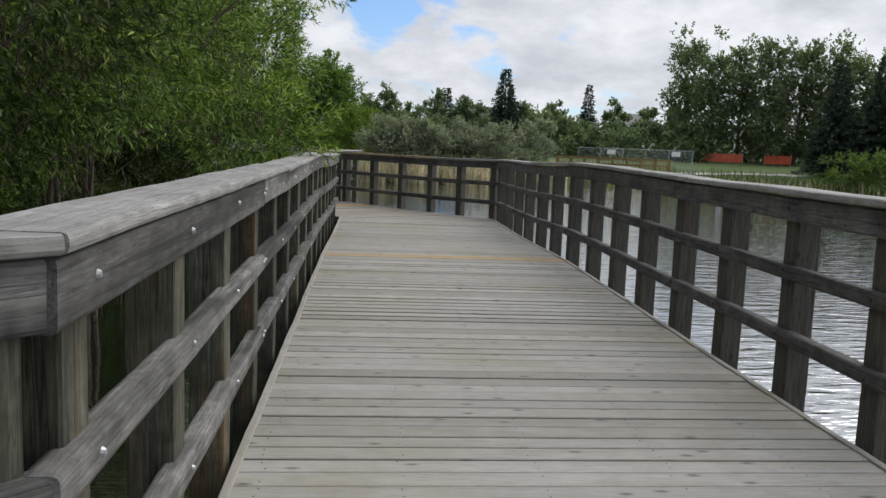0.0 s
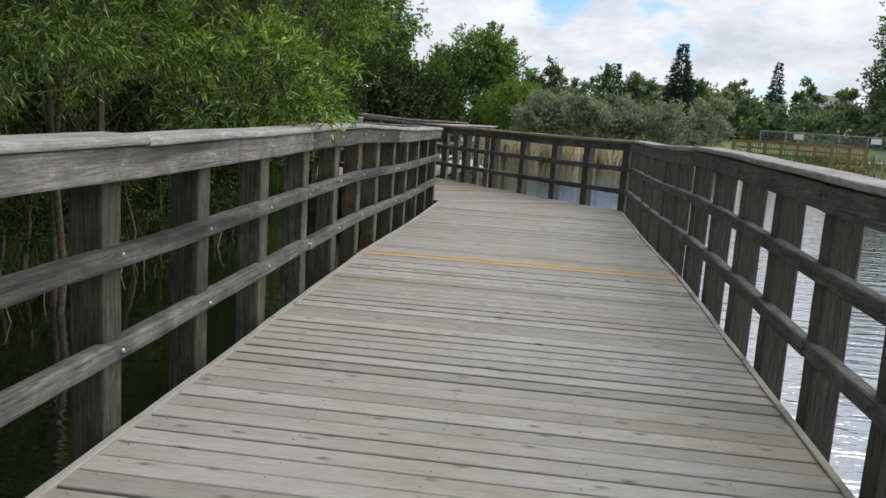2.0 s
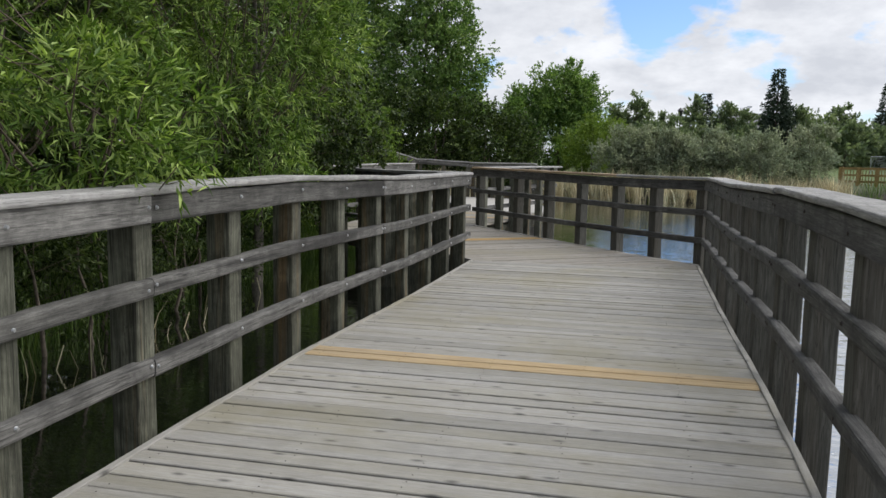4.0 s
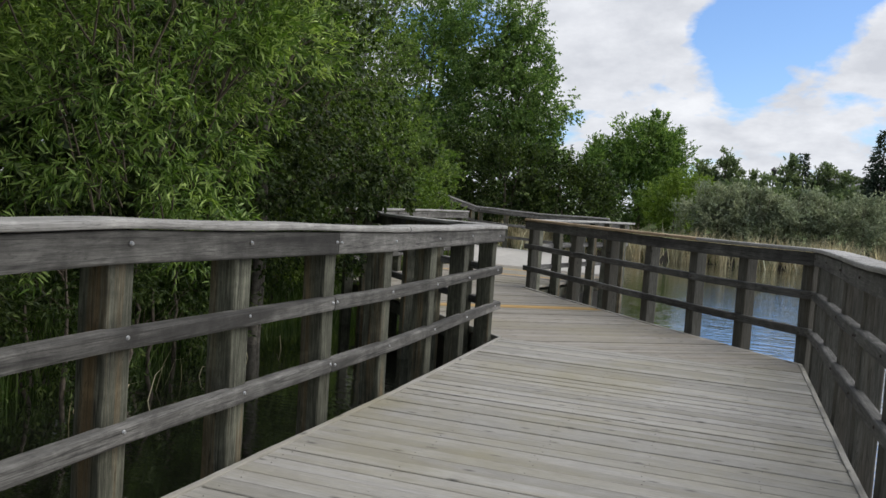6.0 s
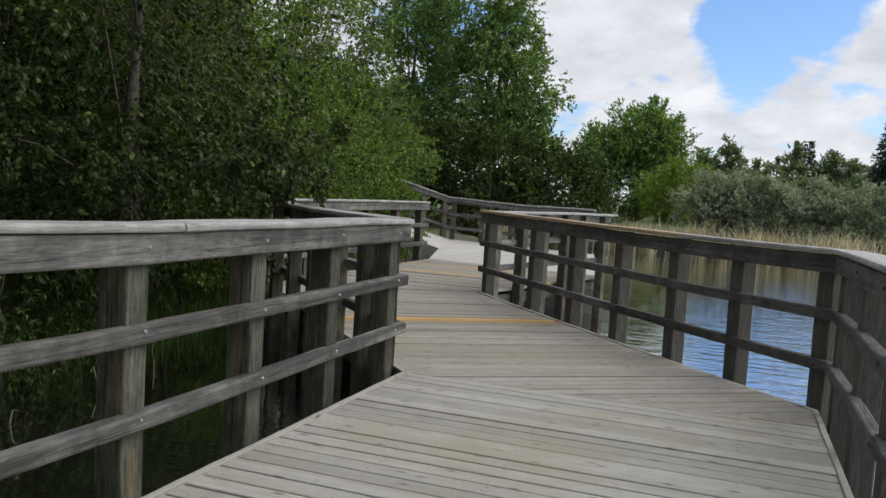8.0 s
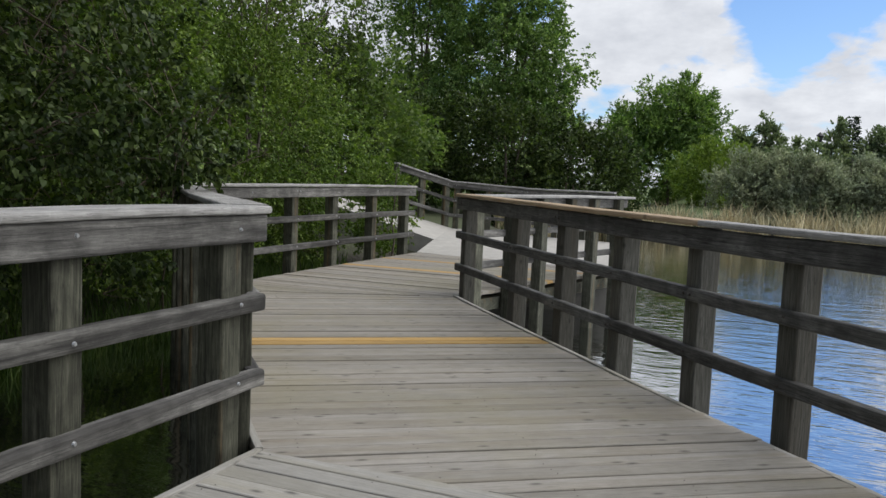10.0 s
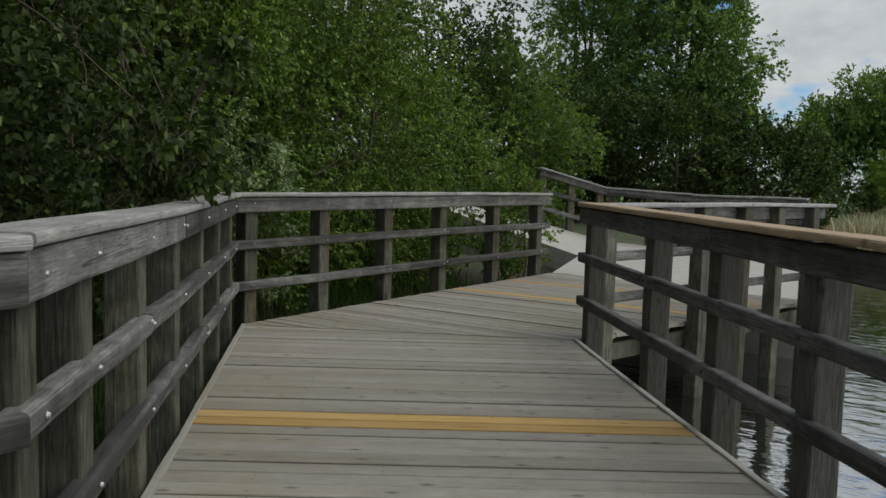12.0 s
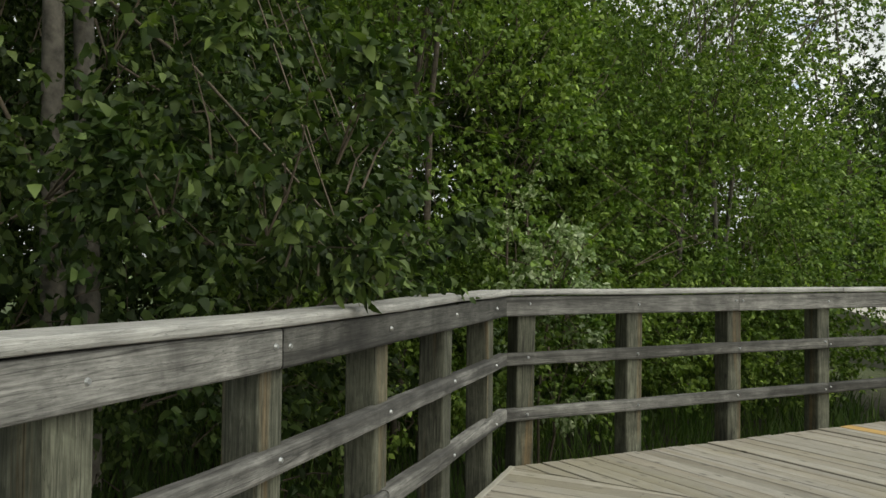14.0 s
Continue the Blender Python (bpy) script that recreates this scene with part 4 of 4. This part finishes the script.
def far_spot(yaw, dist):
    """A place at that bearing (degrees to the left of ahead) and distance from the walk's start."""
    an = radians(yaw)
    return -0.23 - dist * math.sin(an), 0.14 + dist * math.cos(an)


PIER0, PIER1 = far_spot(-13.6, 62), far_spot(-21.2, 62)
pl = math.dist(PIER0, PIER1)
pier = thing("footbridge", "yellow treated-timber footbridge with railings across the pond", "bridge", "", PIER0[0], PIER0[1], -0.3, math.degrees(math.atan2(PIER1[1] - PIER0[1], PIER1[0] - PIER0[0])))
part("deck", box_bm(pl, 2.0, 0.25, 0.01, (pl / 2, 0, 0.1)), M_PIER, pier)
for i in range(9):
    for s in (-1, 1):
        part("post", box_bm(0.14, 0.14, 2.6, 0.01, (pl * i / 8, s * 0.95, 0.2)), M_PIER, pier)
for i in range(48):
    part("baluster", box_bm(0.05, 0.05, 0.95, 0.0, (pl * (i + 0.5) / 48, -0.93, 0.85)), M_PIER, pier)
for s in (-1, 1):
    for z, h in ((1.42, 0.14), (1.0, 0.1), (0.6, 0.1)):
        part("rail", box_bm(pl, 0.05, h, 0.008, (pl / 2, s * 0.88, z)), M_PIER, pier)

FENCE0, FENCE1 = far_spot(-15.0, 76), far_spot(-22.7, 74)
fl = math.dist(FENCE0, FENCE1)
fz = ground_at(*FENCE1)
fence = thing("chain_link_fence", "grey chain-link fence with two white signs", "fence", "", FENCE0[0], FENCE0[1], fz, math.degrees(math.atan2(FENCE1[1] - FENCE0[1], FENCE1[0] - FENCE0[0])))
for i in range(6):
    v, f = tubes([[(fl * i / 5, 0, -0.3, 0.035), (fl * i / 5, 0, 1.85, 0.035)]], 8)
    mesh_object("post", v, f, M_STEEL, fence)
v, f = tubes([[(0, 0, 1.82, 0.025), (fl, 0, 1.82, 0.025)]], 6)
mesh_object("top_rail", v, f, M_STEEL, fence)
wires = []
for i in range(int(fl / 0.16) + 12):
    x = 0.16 * i - 1.8
    for s in (-1, 1):
        a, b = (x, 0.05) if s > 0 else (x, 1.8), (x + 1.75, 1.8) if s > 0 else (x + 1.75, 0.05)
        u0, u1 = max(0.0, (0 - x) / 1.75), min(1.0, (fl - x) / 1.75)
        if u1 > u0:
            wires.append([(x + 1.75 * u, 0, a[1] + (b[1] - a[1]) * u, 0.006) for u in (u0, u1)])
v, f = tubes(wires, 3)
mesh_object("wire_mesh", v, f, M_STEEL, fence)
for sx in (0.30, 0.86):
    part("sign", box_bm(0.75, 0.03, 0.42, 0.01, (fl * sx, -0.06, 1.5)), M_WHITE, fence, "plain white notice sign")

px, py = far_spot(-24.6, 66)
bol = thing("bollard", "white post standing beside the gravel path", "bollard", "", px, py, ground_at(px, py) - 0.05)
part("shaft", box_bm(0.42, 0.16, 1.15, 0.03, (0, 0, 0.57)), M_WHITE, bol)
part("base_plate", box_bm(0.55, 0.3, 0.08, 0.01, (0, 0, 0.04)), M_CONC, bol)

# a gravel path on the bank, laid on the ground
pv, pf = [], []
for i in range(25):
    x = 21.5 + 1.15 * i
    y = 64.5 + 2.2 * math.sin(i * 0.16) + 0.05 * i
    for w in (-0.9, 0.9):
        pv.append((x, y + w, ground_at(x, y + w) + 0.05))
for i in range(24):
    pf.append((2 * i, 2 * i + 2, 2 * i + 3, 2 * i + 1))
tagged(mesh_object("pavement", pv, pf, M_PATH), "pale gravel path across the grass bank", "path", kind="structure")

ox, oy = far_spot(-23.2, 88)
ofe = thing("barrier_fence", "orange plastic safety fence in front of the poplars", "fence", "", ox, oy, ground_at(ox, oy), -22)
for a, b in ((0.0, 4.1), (6.2, 8.7)):
    for i in range(4):
        part("stake", box_bm(0.06, 0.06, 1.2, 0.01, (a + (b - a) * i / 3, 0.05, 0.5)), M_STEEL, ofe)
    bm = bmesh.new()
    for i in range(5):
        box_bm(b - a, 0.02, 0.15, 0.0, ((a + b) / 2, 0, 0.18 + 0.17 * i), bm)
    part("plastic_mesh", bm, M_ORANGE, ofe)


def house(x, y, w, d, h, roof_h, rz, label):
    hz = ground_at(x, y)
    hs = thing("house", label, "house", "houses", x, y, hz, rz)
    part("wall", box_bm(w, d, h, 0.02, (0, 0, h / 2)), M_SIDING, hs)
    e = 0.4
    verts = [(-w / 2 - e, -d / 2 - e, h), (w / 2 + e, -d / 2 - e, h), (w / 2 + e, d / 2 + e, h), (-w / 2 - e, d / 2 + e, h), (-w / 4, 0, h + roof_h), (w / 4, 0, h + roof_h),
             (-w / 2 - e, -d / 2 - e, h - 0.2), (w / 2 + e, -d / 2 - e, h - 0.2), (w / 2 + e, d / 2 + e, h - 0.2), (-w / 2 - e, d / 2 + e, h - 0.2)]
    faces = [(0, 1, 5, 4), (1, 2, 5), (2, 3, 4, 5), (3, 0, 4), (6, 7, 1, 0), (7, 8, 2, 1), (8, 9, 3, 2), (9, 6, 0, 3), (9, 8, 7, 6)]
    mesh_object("roof", verts, faces, M_ROOF, hs)
    for wx in (-w * 0.28, w * 0.05, w * 0.32):
        win = part("window", box_bm(1.3, 0.06, 1.3, 0.01, (wx, -d / 2 - 0.02, h * 0.62)), M_WHITE, hs)
        part("pane", box_bm(1.1, 0.04, 1.1, 0.0, (wx, -d / 2 - 0.06, h * 0.62)), M_GLASSY, win)


hx, hy = far_spot(-8.0, 100)
house(hx, hy, 9, 8, 3.2, 1.9, 12, "white house with a grey hipped roof behind trees")
hx, hy = far_spot(-12.0, 108)
house(hx, hy, 11, 8, 3.0, 1.9, -8, "white house with a low grey roof behind trees")
hx, hy = far_spot(-18.6, 112)
house(hx, hy, 6, 7, 3.4, 2.0, 5, "small white house between dark trees")
hx, hy = far_spot(-26.4, 118)
house(hx, hy, 12, 8, 2.6, 1.2, -20, "long white building behind the row of poplars")


def car(x, y, rz, label):
    c = thing("parked_car", label, "car", "", x, y, ground_at(x, y), rz)
    prof = [(-2.1, 0.35), (-2.15, 0.75), (-1.2, 0.92), (-0.55, 1.42), (1.0, 1.45), (1.75, 0.98), (2.1, 0.9), (2.15, 0.4)]
    n = len(prof)
    verts = [(px_, s * (0.85 if pz < 1.0 else 0.68), pz) for s in (-1, 1) for px_, pz in prof]
    faces = [tuple(range(n))[::-1], tuple(range(n, 2 * n))] + [(i, (i + 1) % n, n + (i + 1) % n, n + i) for i in range(n)]
    mesh_object("body", verts, faces, M_WHITE, c)
    for s in (-1, 1):
        part("side_window", box_bm(1.6, 0.03, 0.36, 0.01, (0.2, s * 0.79, 1.16)), M_GLASSY, c)
        for wx in (-1.3, 1.35):
            bm = bmesh.new()
            bmesh.ops.create_cone(bm, cap_ends=True, segments=16, radius1=0.33, radius2=0.33, depth=0.2, matrix=pose(wx, s * 0.78, 0.33, 90, 0, 0))
            part("wheel", bm, M_RUBBER, c)


cx, cy = far_spot(-29.0, 96)
car(cx, cy, -25, "white parked car beyond the orange fence")


def lamp_post(x, y, h, label, arm=0.0):
    lp = thing("street_lamp", label, "street lamp", "", x, y, ground_at(x, y) - 0.05)
    v, f = tubes([[(0, 0, 0, 0.09), (0, 0, 0.5, 0.06), (0, 0, h, 0.045)] + ([(arm, 0, h + 0.15, 0.035)] if arm else [])], 8)
    mesh_object("pole", v, f, M_BLACK if not arm else M_STEEL, lp, smooth=True)
    if arm:
        part("lantern", box_bm(0.5, 0.22, 0.14, 0.04, (arm, 0, h + 0.12)), M_STEEL, lp)
    else:
        bm = bmesh.new()
        bmesh.ops.create_cone(bm, cap_ends=True, segments=8, radius1=0.13, radius2=0.2, depth=0.42, matrix=pose(0, 0, h + 0.22))
        bmesh.ops.create_cone(bm, cap_ends=True, segments=8, radius1=0.26, radius2=0.03, depth=0.24, matrix=pose(0, 0, h + 0.55))
        part("lantern", bm, M_BLACK, lp)


lamp_post(4.92, 72.3, 3.9, "black park lantern on a slim pole")
lx, ly = far_spot(-7.4, 98)
lamp_post(lx, ly, 5.6, "grey street lamp with a short arm", 0.9)

# ---- decks: frames and planks ----


def deck(name, label, poly, way, origin, seed, fresh=(), fresh_mat=M_FRESH, mat=M_DECK):
    """A deck over the polygon, its planks laid across the way; fresh: distances from the origin along the way of newer planks."""
    rng = random.Random(seed)
    d = Vector(way).normalized()
    n = Vector((d.y, -d.x))
    xs = [p[0] for p in poly]
    ys = [p[1] for p in poly]
    k = len(poly)
    fr = [(cx + (px_ - cx) * 0.985, cy + (py_ - cy) * 0.985) for cx, cy in [(sum(xs) / k, sum(ys) / k)] for px_, py_ in poly]
    verts = [(a, b, crown(b) - 0.1) for a, b in fr] + [(a, b, crown(b) - 0.26) for a, b in fr]
    faces = [tuple(range(k)), tuple(reversed(range(k, 2 * k)))] + [(i, i + k, (i + 1) % k + k, (i + 1) % k) for i in range(k)]
    base = mesh_object(name, verts, faces, M_POST)
    tagged(base, label, "deck", kind="structure")
    o = Vector(origin)
    dots = [d.dot(Vector(p) - o) for p in poly]
    i0, i1 = math.floor(min(dots) / PITCH), math.ceil(max(dots) / PITCH)
    for i in range(i0, i1 + 1):
        gap = rng.uniform(0.008, 0.014)
        s0, s1 = i * PITCH, (i + 1) * PITCH - gap
        rings = []
        lift, tip = rng.uniform(-0.0035, 0.0035), rng.uniform(-0.0025, 0.0025)
        for inset, z in ((0.0, -0.042), (0.0, -0.004), (0.0045, 0.0)):
            c = d.dot(o)
            q = clip(poly, d.x, d.y, c + s1 - inset)
            q = clip(q, -d.x, -d.y, -(c + s0 + inset))
            rings.append((q, z))
        m = len(rings[0][0])
        if m < 3 or any(len(r[0]) != m for r in rings):
            continue
        mx_, my_ = (sum(p[j] for p in rings[0][0]) / m for j in (0, 1))
        verts = []
        for q, z in rings:
            for a, b in q:
                u, w = n.x * (a - mx_) + n.y * (b - my_), d.x * (a - mx_) + d.y * (b - my_)
                verts.append((u, w, z + lift + tip * w / PITCH * 2))
        faces = [tuple(range(2 * m, 3 * m)), tuple(reversed(range(m)))]
        for r in range(2):
            faces += [(r * m + j, r * m + (j + 1) % m, (r + 1) * m + (j + 1) % m, (r + 1) * m + j) for j in range(m)]
        yaw = math.degrees(math.atan2(n.y, n.x))
        mid = (s0 + s1) / 2
        isnew = any(abs(mid - q) < PITCH * 0.5 for q in fresh)
        mesh_object("plank", verts, faces, fresh_mat if isnew else mat, base, "newer yellow plank" if isnew else "", matrix=pose(mx_, my_, crown(my_), 0, 0, yaw))
    # rows of nail heads over the joists
    nv, nf = [], []
    across = [n.dot(Vector(p) - o) for p in poly]
    for j in range(math.ceil(min(across) / 0.61), math.floor(max(across) / 0.61) + 1):
        for i in range(i0, i1 + 1):
            for share in (0.24, 0.7):
                q = o + n * (0.61 * j + rng.uniform(-0.02, 0.02)) + d * ((i + share) * PITCH + rng.uniform(-0.01, 0.01))
                if rng.random() < 0.65 and all((bx - ax) * (q.y - ay) - (by - ay) * (q.x - ax) > 0.05 for (ax, ay), (bx, by) in zip(poly, poly[1:] + poly[:1])):
                    b0 = len(nv)
                    nv += [(q.x, q.y, crown(q.y) + 0.0062)] + [(q.x + 0.0038 * math.cos(1.05 * c), q.y + 0.0038 * math.sin(1.05 * c), crown(q.y) + 0.0025) for c in range(6)]
                    nf += [(b0, b0 + 1 + c, b0 + 1 + (c + 1) % 6) for c in range(6)]
    if nv:
        tagged(mesh_object("nail_heads", nv, nf, M_BOLTDARK), "small rusty nail heads in rows across the planks", "nails", kind="stuff")
    return base


def ccw(poly):
    area = sum(x0 * y1 - x1 * y0 for (x0, y0), (x1, y1) in zip(poly, poly[1:] + poly[:1]))
    return poly if area > 0 else poly[::-1]


SEAM = (2.473, 15.88)
DECK_A = ccw([A_L0, A_R0, SEAM, A_L1])
deck("deck_1", "weathered grey plank deck with two newer yellow planks", DECK_A, (0.004, 1), (0, 0), 1, (9.78, 9.92), M_HALF)
deck("deck_2", "weathered grey plank deck of the middle section", ccw([A_L1, SEAM, A_R1, B_R1, B_L1]), (-0.57, 0.82), (-2.56, 17.78), 2, (-0.07, 0.07), mat=M_DECKWARM)
deck("deck_3", "weathered plank deck with two newer yellow planks", ccw([B_L1, B_R1, C_R1, C_L1]), (-0.06, 1.0), (-4.5, 23.40), 3, (0.07, 1.3), mat=M_DECKWARM)
deck("deck_4", "weathered grey plank deck where the walk begins", ccw([Z_L, Z_R, A_R0, A_L0]), (0.67, 0.743), (0, 0), 4)


def edge_strip(p0, p1, inward):
    """A thin nailing strip along a deck's edge."""
    length = math.dist(p0, p1)
    yaw = math.degrees(math.atan2(p1[1] - p0[1], p1[0] - p0[0]))
    me = beam_mesh(length, 0.042, 0.03, 0.006, length, 0.006, M_DECK)
    for v in me.vertices:
        v.co.z += crown((p0[1] + p1[1]) / 2 + v.co.x * (p1[1] - p0[1]) / length)
    ob = place("trim", me, None, "", pose((p0[0] + p1[0]) / 2, (p0[1] + p1[1]) / 2, -0.004, 0, 0, yaw) @ pose(0, inward * 0.02, 0))
    tagged(ob, "thin grey timber strip along the deck edge", "trim", kind="structure")


edge_strip(A_L0, A_L1, -1)
edge_strip(A_R0, A_R1, 1)
edge_strip(A_R1, B_R1, 1)
edge_strip(A_L1, B_L1, -1)

# landing and ramp of pale concrete
lv = [(-4.31, 26.12, 0.0), (-0.55, 25.78, 0.0), (-1.7, 32.4, 0.0), (-4.1, 32.6, 0.02), (-5.9, 32.1, 0.1), (-7.05, 30.9, 0.52), (-8.7, 29.7, 0.95), (-8.1, 28.4, 0.85), (-4.9, 28.4, 0.08)]
k = len(lv)
lf = [(0, 1, 2, 3), (0, 3, 4, 8), (8, 4, 5), (8, 5, 7), (7, 5, 6)]
lv2 = lv + [(a, b, c - 1.2) for a, b, c in lv]
ring_ = [0, 1, 2, 3, 4, 5, 6, 7, 8]
lf2 = lf + [tuple(reversed([i + k for i in face])) for face in lf] + [(ring_[i], ring_[i] + k, ring_[(i + 1) % k] + k, ring_[(i + 1) % k]) for i in range(k)]
tagged(mesh_object("pavement", lv2, lf2, M_CONC), "pale concrete landing rising to a ramp", "path", kind="structure")
